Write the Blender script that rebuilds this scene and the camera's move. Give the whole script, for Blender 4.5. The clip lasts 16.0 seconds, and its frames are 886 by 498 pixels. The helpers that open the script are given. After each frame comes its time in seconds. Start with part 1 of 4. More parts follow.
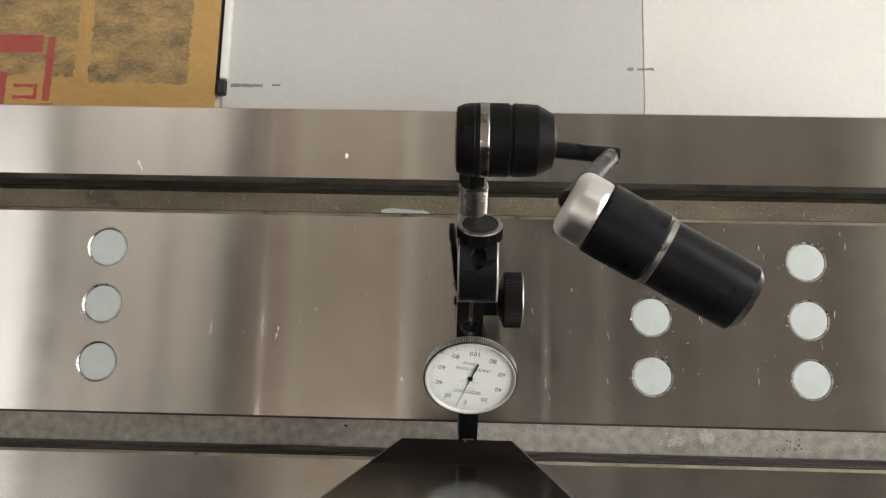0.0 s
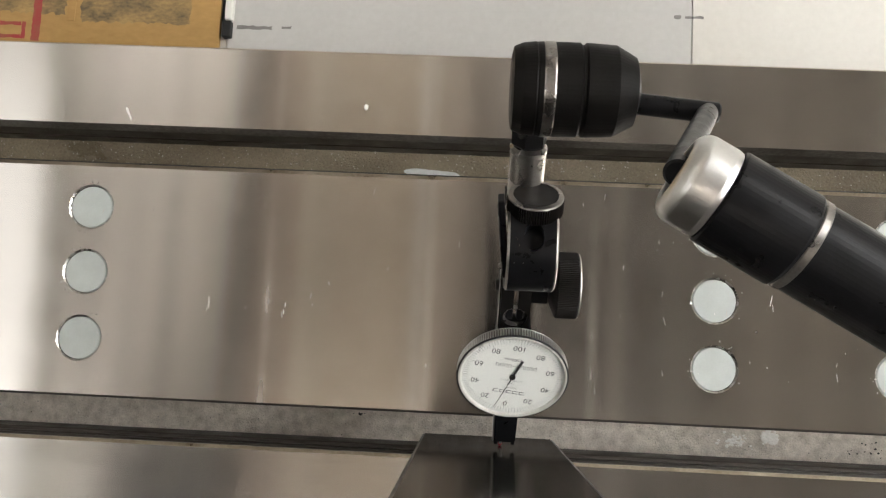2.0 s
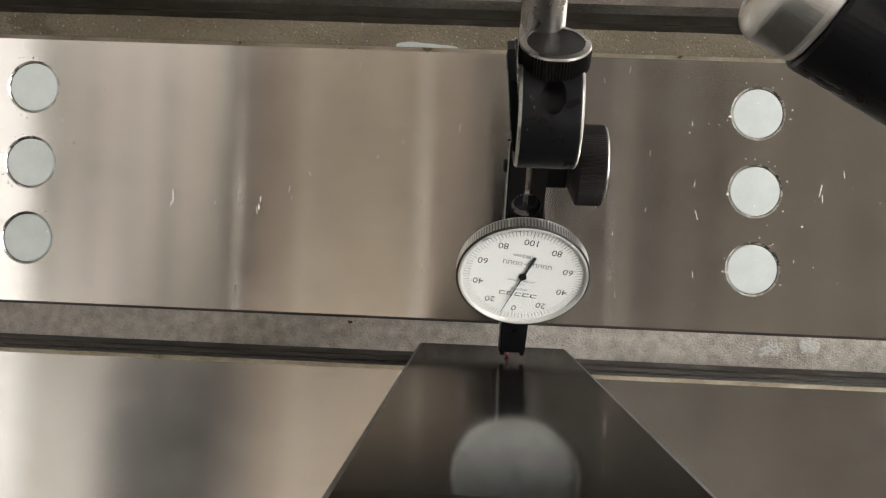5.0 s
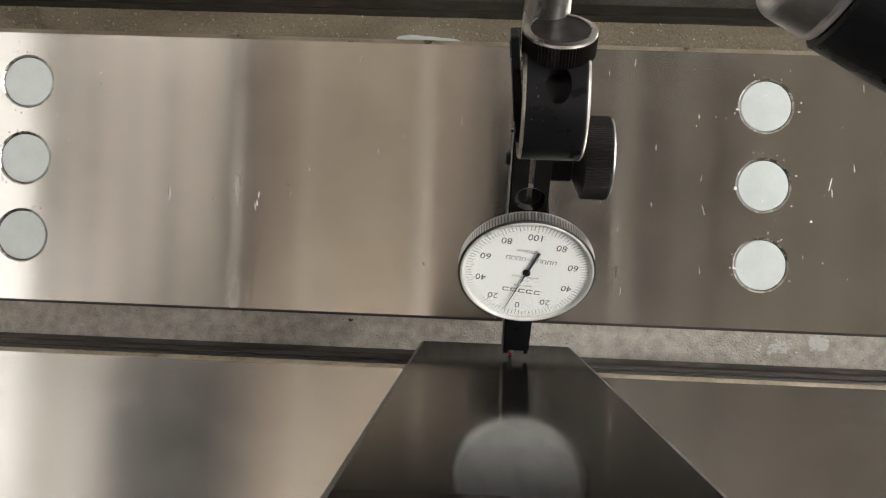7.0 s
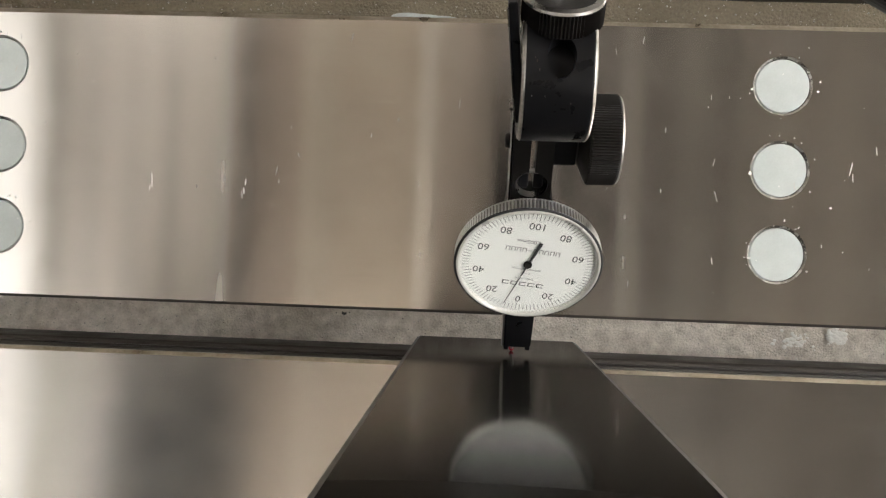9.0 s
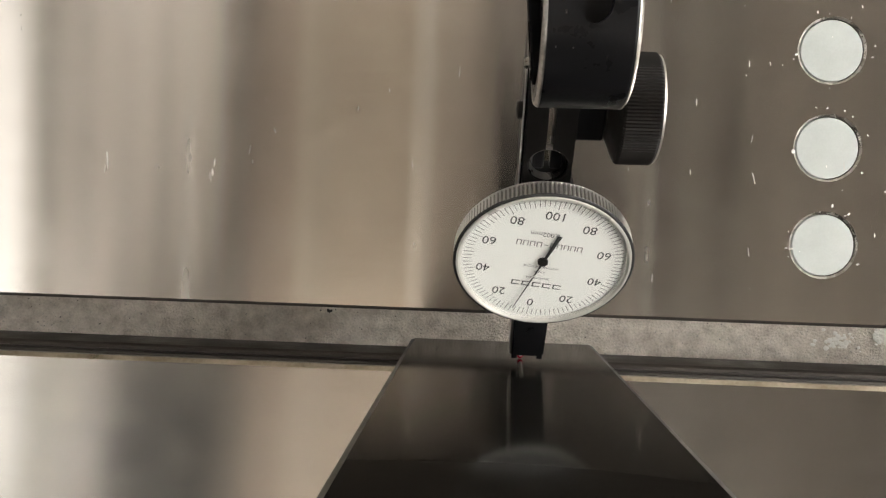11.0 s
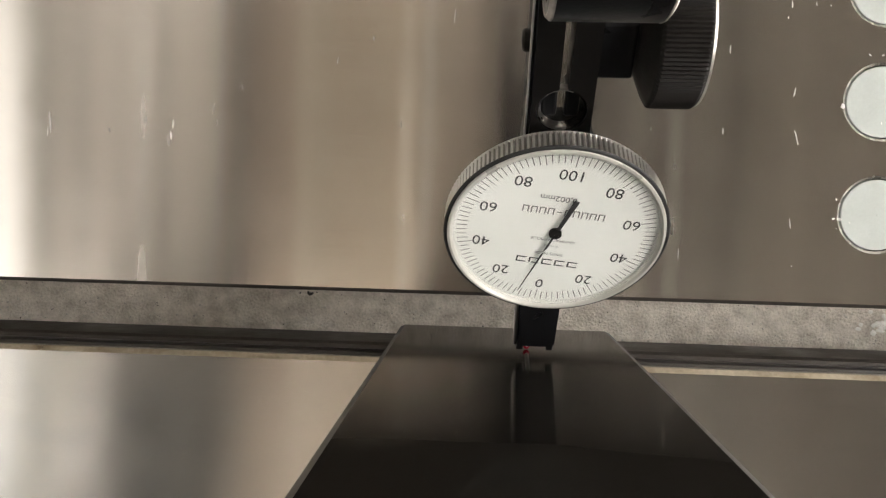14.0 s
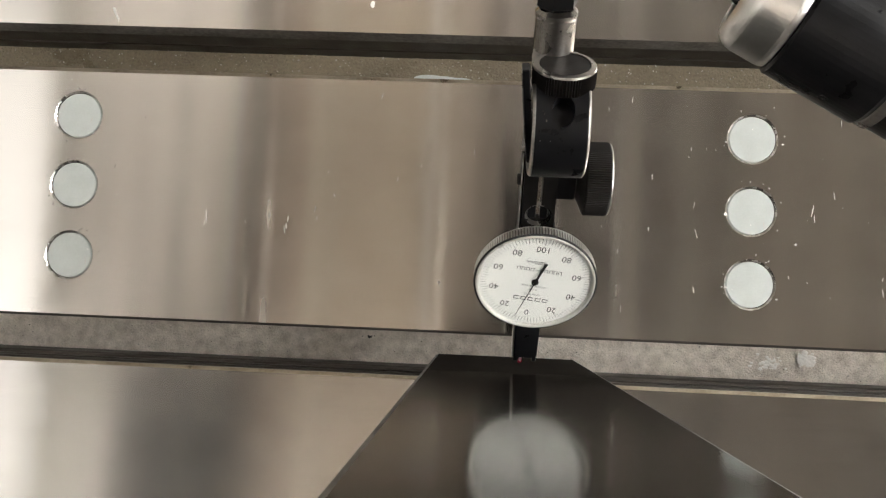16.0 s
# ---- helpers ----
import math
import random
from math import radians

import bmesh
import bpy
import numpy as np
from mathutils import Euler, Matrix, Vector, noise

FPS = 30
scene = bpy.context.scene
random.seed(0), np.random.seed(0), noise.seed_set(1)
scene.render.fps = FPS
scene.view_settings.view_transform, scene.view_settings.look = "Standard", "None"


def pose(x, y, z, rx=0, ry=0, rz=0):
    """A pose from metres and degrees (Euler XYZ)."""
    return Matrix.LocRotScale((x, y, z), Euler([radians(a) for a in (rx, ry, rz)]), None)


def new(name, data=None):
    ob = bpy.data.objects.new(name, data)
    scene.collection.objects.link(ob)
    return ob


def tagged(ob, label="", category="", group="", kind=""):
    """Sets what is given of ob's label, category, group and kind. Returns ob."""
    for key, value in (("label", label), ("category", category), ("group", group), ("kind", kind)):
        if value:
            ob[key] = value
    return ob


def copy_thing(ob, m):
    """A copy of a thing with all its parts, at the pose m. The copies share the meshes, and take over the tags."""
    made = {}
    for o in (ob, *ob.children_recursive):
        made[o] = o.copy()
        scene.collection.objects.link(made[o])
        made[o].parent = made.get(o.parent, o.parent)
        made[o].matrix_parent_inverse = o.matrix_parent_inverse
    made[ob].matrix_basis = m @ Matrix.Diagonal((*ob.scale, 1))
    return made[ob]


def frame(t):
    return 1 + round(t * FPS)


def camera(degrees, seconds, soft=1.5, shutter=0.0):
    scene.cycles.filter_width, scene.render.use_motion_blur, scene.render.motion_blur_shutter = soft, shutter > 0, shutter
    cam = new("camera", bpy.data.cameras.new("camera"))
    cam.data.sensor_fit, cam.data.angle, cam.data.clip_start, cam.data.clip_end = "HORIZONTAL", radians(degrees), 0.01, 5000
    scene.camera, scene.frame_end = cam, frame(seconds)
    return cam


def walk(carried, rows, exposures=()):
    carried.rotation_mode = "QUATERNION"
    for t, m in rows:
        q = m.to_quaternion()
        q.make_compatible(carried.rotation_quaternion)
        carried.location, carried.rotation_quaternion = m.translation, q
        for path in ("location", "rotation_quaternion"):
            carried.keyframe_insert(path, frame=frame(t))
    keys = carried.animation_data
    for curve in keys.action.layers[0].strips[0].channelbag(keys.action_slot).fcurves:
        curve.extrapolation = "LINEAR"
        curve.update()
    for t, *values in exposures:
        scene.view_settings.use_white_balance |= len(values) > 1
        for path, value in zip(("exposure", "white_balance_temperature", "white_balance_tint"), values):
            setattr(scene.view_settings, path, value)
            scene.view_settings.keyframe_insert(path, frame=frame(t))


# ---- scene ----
cam = camera(56.6, 16.0, soft=1.3)
PATH = [
    (0, pose(0.03056, 0.02334, 0.44206, 10.007, 1.308, 1.380)),
    (0.5, pose(0.03145, 0.03016, 0.43065, 9.695, 1.334, 1.736)),
    (1, pose(0.02776, 0.03722, 0.41609, 9.122, 1.286, 2.027)),
    (1.5, pose(0.02412, 0.04164, 0.40513, 8.631, 1.439, 2.507)),
    (2, pose(0.01786, 0.03919, 0.38539, 6.917, 1.759, 2.668)),
    (2.5, pose(0.01789, 0.03878, 0.37669, 3.052, 1.419, 2.727)),
    (3, pose(0.01924, 0.03633, 0.36600, 1.590, 1.390, 2.576)),
    (3.5, pose(0.01988, 0.03636, 0.35747, 1.248, 1.663, 2.360)),
    (4, pose(0.02134, 0.03656, 0.34788, 0.936, 1.890, 2.384)),
    (4.5, pose(0.02076, 0.03745, 0.34038, 0.775, 1.952, 2.404)),
    (5, pose(0.01886, 0.03457, 0.33442, 0.709, 2.083, 2.358)),
    (7.5, pose(0.01886, 0.03317, 0.32647, 0.557, 2.363, 2.122)),
    (8, pose(0.02029, 0.03260, 0.32290, 0.404, 2.549, 2.004)),
    (10.5, pose(0.02080, 0.03777, 0.28223, -1.163, 2.464, 2.077)),
    (11, pose(0.01934, 0.03703, 0.27127, -1.490, 2.459, 1.932)),
    (11.5, pose(0.01796, 0.03760, 0.25945, -2.300, 2.377, 1.905)),
    (12, pose(0.01967, 0.03695, 0.24797, -2.881, 2.525, 1.752)),
    (12.5, pose(0.02078, 0.03588, 0.23997, -3.054, 2.726, 1.676)),
    (13, pose(0.02025, 0.03522, 0.23774, -2.917, 2.679, 1.631)),
    (13.5, pose(0.01965, 0.03434, 0.23794, -2.862, 2.577, 1.770)),
    (14, pose(0.02061, 0.03420, 0.23555, -2.909, 2.679, 1.613)),
    (14.5, pose(0.01765, 0.03248, 0.24343, -2.436, 2.687, 1.903)),
    (15, pose(0.01275, 0.03258, 0.27923, -1.220, 2.509, 2.186)),
    (15.5, pose(0.01404, 0.03151, 0.31739, 0.845, 2.265, 2.451)),
    (16, pose(0.01590, 0.02228, 0.35635, 3.773, 2.473, 2.468)),
]
walk(cam, PATH, exposures=((0.0, -0.2, 6250, 10), (1.6, -0.18, 6250, 10), (2.6, 0.0, 6250, 10), (8.0, 0.05, 6250, 10), (10.5, 0.05, 6450, 10), (14.0, 0.05, 6500, 10), (16.0, 0.08, 6350, 10)))

# ---- light: a closed workshop lit by ceiling panels and added fill trays ----
LAMP_LEFT, LAMP_RIGHT, FILL_BACK, FILL_FRONT = 1.2, 20.5, 8.0, 18.5
world = bpy.data.worlds.new("workshop_air")
world.use_nodes = True
world.node_tree.nodes["Background"].inputs["Color"].default_value = (0.9, 0.85, 0.78, 1)
world.node_tree.nodes["Background"].inputs["Strength"].default_value = 0.05
scene.world = world


# ---- materials ----
def material(name, colour, rough=0.5, metal=0.0, dark=None, scale=40.0, fine=900.0, bump=0.1, wear=0.12, stretch=(1, 1, 1), coat=0.0, aniso=0.0, amount=0.5, brush=None, specular=0.5, relief=0.0004):
    """A surface with broad stains, fine grain and relief. Scales are per metre."""
    m = bpy.data.materials.new(name)
    m.use_nodes = True
    nt = m.node_tree
    b = nt.nodes["Principled BSDF"]
    co = nt.nodes.new("ShaderNodeTexCoord")
    mp = nt.nodes.new("ShaderNodeMapping")
    mp.inputs["Scale"].default_value = stretch
    nt.links.new(co.outputs["Object"], mp.inputs["Vector"])
    broad = nt.nodes.new("ShaderNodeTexNoise")
    broad.inputs["Scale"].default_value, broad.inputs["Detail"].default_value = scale, 5
    grain = nt.nodes.new("ShaderNodeTexNoise")
    grain.inputs["Scale"].default_value, grain.inputs["Detail"].default_value = fine, 3
    nt.links.new(mp.outputs["Vector"], broad.inputs["Vector"])
    fp = nt.nodes.new("ShaderNodeMapping")
    fp.inputs["Scale"].default_value = brush or stretch
    nt.links.new(co.outputs["Object"], fp.inputs["Vector"])
    nt.links.new(fp.outputs["Vector"], grain.inputs["Vector"])
    dark = dark or tuple(c * 0.7 for c in colour)
    blend = nt.nodes.new("ShaderNodeMath")
    blend.operation = "MULTIPLY_ADD"
    nt.links.new(grain.outputs["Fac"], blend.inputs[0])
    blend.inputs[1].default_value = 0.5
    nt.links.new(broad.outputs["Fac"], blend.inputs[2])
    ramp = nt.nodes.new("ShaderNodeMapRange")
    ramp.inputs["From Min"].default_value, ramp.inputs["From Max"].default_value = 0.75 - amount * 0.5, 0.75 + amount * 0.5
    nt.links.new(blend.outputs[0], ramp.inputs["Value"])
    mix = nt.nodes.new("ShaderNodeMix")
    mix.data_type = "RGBA"
    mix.inputs["A"].default_value, mix.inputs["B"].default_value = (*dark, 1), (*colour, 1)
    nt.links.new(ramp.outputs["Result"], mix.inputs["Factor"])
    nt.links.new(mix.outputs["Result"], b.inputs["Base Color"])
    rg = nt.nodes.new("ShaderNodeMapRange")
    rg.inputs["From Min"].default_value, rg.inputs["From Max"].default_value = 0.3, 0.7
    rg.inputs["To Min"].default_value, rg.inputs["To Max"].default_value = max(0.02, rough - wear), min(1.0, rough + wear)
    nt.links.new(broad.outputs["Fac"], rg.inputs["Value"])
    nt.links.new(rg.outputs["Result"], b.inputs["Roughness"])
    b.inputs["Metallic"].default_value = metal
    b.inputs["Coat Weight"].default_value = coat
    b.inputs["Specular IOR Level"].default_value = specular
    if bump:
        bp = nt.nodes.new("ShaderNodeBump")
        bp.inputs["Strength"].default_value, bp.inputs["Distance"].default_value = bump, relief
        nt.links.new(grain.outputs["Fac"], bp.inputs["Height"])
        nt.links.new(bp.outputs["Normal"], b.inputs["Normal"])
    if aniso:
        tn = nt.nodes.new("ShaderNodeTangent")
        tn.direction_type, tn.uv_map = "UV_MAP", "grind"
        b.inputs["Anisotropic"].default_value = aniso
        nt.links.new(tn.outputs["Tangent"], b.inputs["Tangent"])
    return m


def glowing(name, colour, strength):
    m = bpy.data.materials.new(name)
    m.use_nodes = True
    b = m.node_tree.nodes["Principled BSDF"]
    b.inputs["Base Color"].default_value = (0.8, 0.8, 0.8, 1)
    b.inputs["Emission Color"].default_value = (*colour, 1)
    b.inputs["Emission Strength"].default_value = strength
    return m


GROUND_IRON = material("ground_iron", (0.64, 0.61, 0.57), 0.155, 1.0, dark=(0.54, 0.51, 0.475), scale=55, fine=900, bump=0.0, wear=0.022, brush=(0.03, 1.0, 1), aniso=1.0, amount=0.9)
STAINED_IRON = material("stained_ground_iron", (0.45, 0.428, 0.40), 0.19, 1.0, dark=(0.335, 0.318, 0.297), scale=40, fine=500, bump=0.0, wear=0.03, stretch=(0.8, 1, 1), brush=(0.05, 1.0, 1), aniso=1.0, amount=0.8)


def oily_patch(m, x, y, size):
    """Lays a smoky, wispy-edged stain and a dark reflection into a material's colour."""
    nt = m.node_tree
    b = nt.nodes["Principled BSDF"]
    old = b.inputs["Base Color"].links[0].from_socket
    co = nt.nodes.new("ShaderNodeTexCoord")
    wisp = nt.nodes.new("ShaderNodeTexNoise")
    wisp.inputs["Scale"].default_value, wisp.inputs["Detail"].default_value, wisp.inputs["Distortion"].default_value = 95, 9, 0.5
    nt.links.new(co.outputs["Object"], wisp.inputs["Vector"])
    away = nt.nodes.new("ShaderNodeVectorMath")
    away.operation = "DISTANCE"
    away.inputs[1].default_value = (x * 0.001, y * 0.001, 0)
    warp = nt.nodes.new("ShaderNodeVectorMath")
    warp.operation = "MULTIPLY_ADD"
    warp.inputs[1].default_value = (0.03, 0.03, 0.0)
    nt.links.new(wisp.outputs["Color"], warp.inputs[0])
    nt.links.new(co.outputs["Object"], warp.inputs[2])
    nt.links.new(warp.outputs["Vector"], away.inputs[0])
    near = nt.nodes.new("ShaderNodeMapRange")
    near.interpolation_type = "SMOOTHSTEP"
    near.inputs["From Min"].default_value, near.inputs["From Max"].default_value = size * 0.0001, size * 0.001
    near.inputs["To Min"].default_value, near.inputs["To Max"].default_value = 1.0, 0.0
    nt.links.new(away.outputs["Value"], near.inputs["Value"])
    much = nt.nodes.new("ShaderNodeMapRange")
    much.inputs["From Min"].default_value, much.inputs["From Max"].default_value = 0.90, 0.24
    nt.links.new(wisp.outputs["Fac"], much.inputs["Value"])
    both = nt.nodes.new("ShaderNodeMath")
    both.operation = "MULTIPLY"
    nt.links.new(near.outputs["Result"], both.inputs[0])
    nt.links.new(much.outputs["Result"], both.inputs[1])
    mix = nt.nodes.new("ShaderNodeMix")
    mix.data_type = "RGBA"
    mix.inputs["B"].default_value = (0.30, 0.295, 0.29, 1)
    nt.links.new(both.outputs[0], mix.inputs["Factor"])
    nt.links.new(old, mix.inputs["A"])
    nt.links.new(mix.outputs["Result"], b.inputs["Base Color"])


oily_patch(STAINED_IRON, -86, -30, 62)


def pass_lines(m, first, step, count):
    """Soft dull lines across the strip where one pass of the grinding wheel met the next; fainter towards the back."""
    nt = m.node_tree
    b = nt.nodes["Principled BSDF"]
    colour, rough = b.inputs["Base Color"].links[0].from_socket, b.inputs["Roughness"].links[0].from_socket
    co = nt.nodes.new("ShaderNodeTexCoord")
    sep = nt.nodes.new("ShaderNodeSeparateXYZ")
    nt.links.new(co.outputs["Object"], sep.inputs["Vector"])
    wob = nt.nodes.new("ShaderNodeTexNoise")
    wob.inputs["Scale"].default_value, wob.inputs["Detail"].default_value = 30, 3
    nt.links.new(co.outputs["Object"], wob.inputs["Vector"])
    total = None
    for k in range(count):
        shift = nt.nodes.new("ShaderNodeMath")
        shift.operation = "SUBTRACT"
        nt.links.new(sep.outputs["X"], shift.inputs[0])
        shift.inputs[1].default_value = (first + step * k) * 0.001
        wide = nt.nodes.new("ShaderNodeMath")
        wide.operation = "ABSOLUTE"
        nt.links.new(shift.outputs[0], wide.inputs[0])
        line = nt.nodes.new("ShaderNodeMapRange")
        line.interpolation_type = "SMOOTHSTEP"
        line.inputs["From Min"].default_value, line.inputs["From Max"].default_value = 0.0, 0.004
        line.inputs["To Min"].default_value, line.inputs["To Max"].default_value = 1.0, 0.0
        nt.links.new(wide.outputs[0], line.inputs["Value"])
        if total is None:
            total = line.outputs["Result"]
        else:
            add = nt.nodes.new("ShaderNodeMath")
            nt.links.new(total, add.inputs[0])
            nt.links.new(line.outputs["Result"], add.inputs[1])
            total = add.outputs[0]
    fade = nt.nodes.new("ShaderNodeMapRange")
    fade.inputs["From Min"].default_value, fade.inputs["From Max"].default_value = 0.01, 0.11
    fade.inputs["To Min"].default_value, fade.inputs["To Max"].default_value = 0.95, 0.3
    nt.links.new(sep.outputs["Y"], fade.inputs["Value"])
    mask = nt.nodes.new("ShaderNodeMath")
    mask.operation = "MULTIPLY"
    nt.links.new(total, mask.inputs[0])
    nt.links.new(fade.outputs["Result"], mask.inputs[1])
    mottled = nt.nodes.new("ShaderNodeMath")
    mottled.operation = "MULTIPLY"
    nt.links.new(mask.outputs[0], mottled.inputs[0])
    nt.links.new(wob.outputs["Fac"], mottled.inputs[1])
    dull = nt.nodes.new("ShaderNodeMath")
    dull.operation = "MULTIPLY_ADD"
    nt.links.new(mottled.outputs[0], dull.inputs[0])
    dull.inputs[1].default_value = 0.26
    nt.links.new(rough, dull.inputs[2])
    nt.links.new(dull.outputs[0], b.inputs["Roughness"])
    pale = nt.nodes.new("ShaderNodeMix")
    pale.data_type = "RGBA"
    pale.inputs["B"].default_value = (0.84, 0.82, 0.78, 1)
    nt.links.new(mottled.outputs[0], pale.inputs["Factor"])
    nt.links.new(colour, pale.inputs["A"])
    nt.links.new(pale.outputs["Result"], b.inputs["Base Color"])


pass_lines(GROUND_IRON, -78.0, 76.3, 3)
CAST_IRON = material("rough_cast_iron", (0.86, 0.80, 0.72), 0.6, 0.0, dark=(0.46, 0.41, 0.35), scale=200, fine=1200, bump=1.0, wear=0.12, amount=0.55, relief=0.0008)
# oily black that also stands for the shade inside the slots
OILY_SHADE = material("oily_shade_black", (0.06, 0.05, 0.042), 0.5, 0.1, dark=(0.018, 0.015, 0.013), scale=70, fine=1100, bump=0.4, wear=0.15)
OILY_IRON = material("oily_cast_iron", (0.36, 0.30, 0.21), 0.42, 0.0, dark=(0.15, 0.122, 0.078), scale=38, fine=900, bump=0.9, wear=0.2, stretch=(0.5, 1, 1), brush=(1, 1, 1), amount=0.6, relief=0.0012)
LIP_GREY = material("worn_grey_lip", (0.23, 0.215, 0.195), 0.45, 0.4, dark=(0.07, 0.062, 0.052), scale=45, fine=900, bump=0.4, stretch=(0.6, 1, 1), amount=0.35)
SLOT_WALL = material("slot_wall_iron", (0.46, 0.42, 0.375), 0.5, 0.1, dark=(0.26, 0.23, 0.20), scale=120, fine=900, bump=0.4)
CHAMFER = material("worn_chamfer", (0.60, 0.53, 0.43), 0.38, 0.97, dark=(0.33, 0.27, 0.20), scale=70, fine=900, bump=0.3)
PLUG = material("pale_plug", (0.53, 0.565, 0.55), 0.38, 0.0, dark=(0.46, 0.495, 0.48), scale=90, fine=1500, bump=0.03, wear=0.08)
PLUG_GAP = material("plug_gap", (0.13, 0.12, 0.11), 0.6, 0.3, scale=300, fine=1500)
BRIGHT_RIM = material("bright_rim", (0.72, 0.70, 0.66), 0.25, 1.0, dark=(0.5, 0.48, 0.44), scale=300, fine=1500, bump=0.2)
BLACK_STONE = material("black_polished_stone", (0.017, 0.015, 0.0135), 0.4, 0.0, dark=(0.0125, 0.011, 0.010), scale=40, fine=2500, bump=0.0, wear=0.015, specular=0.0)
LIT_EDGE = material("lit_stone_edge", (0.085, 0.08, 0.073), 0.45, 0.0, dark=(0.03, 0.028, 0.026), scale=70, fine=900, bump=0.2)
BLACK_STEEL = material("blackened_steel", (0.010, 0.010, 0.0115), 0.34, 0.0, dark=(0.0065, 0.0065, 0.007), scale=200, fine=1800, bump=0.06, wear=0.1, specular=0.22)
BLACK_BROWN = material("browned_steel", (0.009, 0.008, 0.0075), 0.45, 0.0, dark=(0.006, 0.0055, 0.005), scale=160, fine=1500, bump=0.08, specular=0.12)
KNOB_BLACK = material("knurled_black_steel", (0.016, 0.0135, 0.012), 0.42, 0.0, dark=(0.008, 0.0072, 0.007), scale=250, fine=1800, bump=0.1, specular=0.22)
CHROME = material("satin_chrome", (0.84, 0.83, 0.81), 0.38, 1.0, dark=(0.68, 0.67, 0.65), scale=150, fine=1500, bump=0.03, wear=0.06)
GROOVE_METAL = material("darker_groove_metal", (0.42, 0.405, 0.385), 0.5, 0.8, dark=(0.25, 0.24, 0.225), scale=300, fine=1500, bump=0.0)
ROD_STEEL = material("ground_steel_rod", (0.42, 0.40, 0.38), 0.28, 1.0, dark=(0.25, 0.235, 0.22), scale=120, fine=1500, bump=0.05)
ROD_BRIGHT = material("worn_bright_edge", (0.62, 0.60, 0.57), 0.4, 1.0, dark=(0.34, 0.33, 0.31), scale=180, fine=1500, bump=0.1, amount=0.4)
MIRROR_CHROME = material("polished_chrome", (0.88, 0.87, 0.85), 0.33, 1.0, dark=(0.76, 0.75, 0.73), scale=60, fine=900, bump=0.0, wear=0.02)
CREAM_RIM = material("cream_rim", (0.74, 0.73, 0.68), 0.35, 0.3, dark=(0.66, 0.65, 0.6), scale=100, fine=1500, bump=0.0)
DIAL_WHITE = material("dial_enamel", (0.80, 0.80, 0.76), 0.5, 0.0, dark=(0.76, 0.76, 0.72), scale=60, fine=900, bump=0.0, wear=0.05)
INK = material("black_ink", (0.03, 0.03, 0.03), 0.55, 0.0, scale=500, fine=1500, bump=0.0)
INK_GREY = material("grey_ink", (0.14, 0.14, 0.13), 0.55, 0.0, scale=500, fine=1500, bump=0.0)
RUBY = material("ruby_ball", (0.55, 0.03, 0.07), 0.12, 0.0, dark=(0.4, 0.02, 0.04), scale=500, fine=1500, bump=0.0, coat=0.5)
PANEL_GREY = material("grey_painted_sheet", (0.56, 0.55, 0.53), 0.4, 0.0, dark=(0.49, 0.48, 0.46), scale=5, fine=220, bump=0.02)
PANEL_LIGHT = material("light_painted_sheet", (0.72, 0.695, 0.645), 0.45, 0.0, dark=(0.64, 0.615, 0.565), scale=6, fine=220, bump=0.02)
CARD = material("brown_cardboard", (0.50, 0.31, 0.115), 0.85, 0.0, dark=(0.37, 0.22, 0.075), scale=14, fine=300, bump=0.2, stretch=(0.5, 1, 1))
CARD_SMUDGE = material("ink_smudged_cardboard", (0.45, 0.30, 0.125), 0.85, 0.0, dark=(0.13, 0.095, 0.055), scale=75, fine=420, bump=0.2, stretch=(0.6, 1, 1), amount=0.5)
RED_PRINT = material("red_print", (0.40, 0.04, 0.055), 0.8, 0.0, dark=(0.30, 0.11, 0.06), scale=60, fine=420, bump=0.1, amount=0.5)
WHITE_EDGE = material("white_plastic_edge", (0.80, 0.79, 0.74), 0.4, 0.0, dark=(0.7, 0.69, 0.64), scale=30, fine=400, bump=0.02)
SCUFF = material("grey_scuff", (0.24, 0.23, 0.215), 0.6, 0.0, dark=(0.16, 0.155, 0.145), scale=200, fine=900)
RUBBER_SHADE = material("black_rubber_and_shade", (0.02, 0.02, 0.02), 0.7, 0.0, scale=200, fine=1000)
DEBRIS = material("pale_grit", (0.78, 0.74, 0.67), 0.5, 0.0, dark=(0.3, 0.28, 0.25), scale=300, fine=1500, bump=0.4)
RESIDUE = material("white_residue_crust", (0.90, 0.89, 0.85), 0.5, 0.0, dark=(0.78, 0.76, 0.72), scale=300, fine=1500, bump=0.1)
WET = material("milky_coolant", (0.80, 0.84, 0.84), 0.2, 0.0, dark=(0.66, 0.68, 0.66), scale=120, fine=900, bump=0.0, coat=0.6)
SPLASH = material("dried_splash", (0.62, 0.60, 0.57), 0.45, 0.7, dark=(0.48, 0.46, 0.43), scale=300, fine=1500)
CONCRETE = material("workshop_floor", (0.57, 0.555, 0.53), 0.6, 0.0, scale=3, fine=120)
WALL = material("workshop_wall", (0.78, 0.76, 0.72), 0.8, 0.0, scale=2, fine=60)
CEILING = material("ceiling_board", (0.52, 0.50, 0.46), 0.8, 0.0, dark=(0.46, 0.44, 0.40), scale=2, fine=60)
DARK_WALL = material("dark_workshop_wall", (0.16, 0.15, 0.14), 0.8, 0.0, scale=2, fine=60)
LAMP_L = glowing("left_panel_glow", (1.0, 0.97, 0.92), LAMP_LEFT)
LAMP_R = glowing("right_panel_glow", (1.0, 0.97, 0.915), LAMP_RIGHT)
FILL_B = glowing("back_fill_glow", (1.0, 0.97, 0.925), FILL_BACK)
FILL_F = glowing("front_fill_glow", (1.0, 0.97, 0.925), FILL_FRONT)
GLASS = bpy.data.materials.new("watch_glass")
GLASS.use_nodes = True
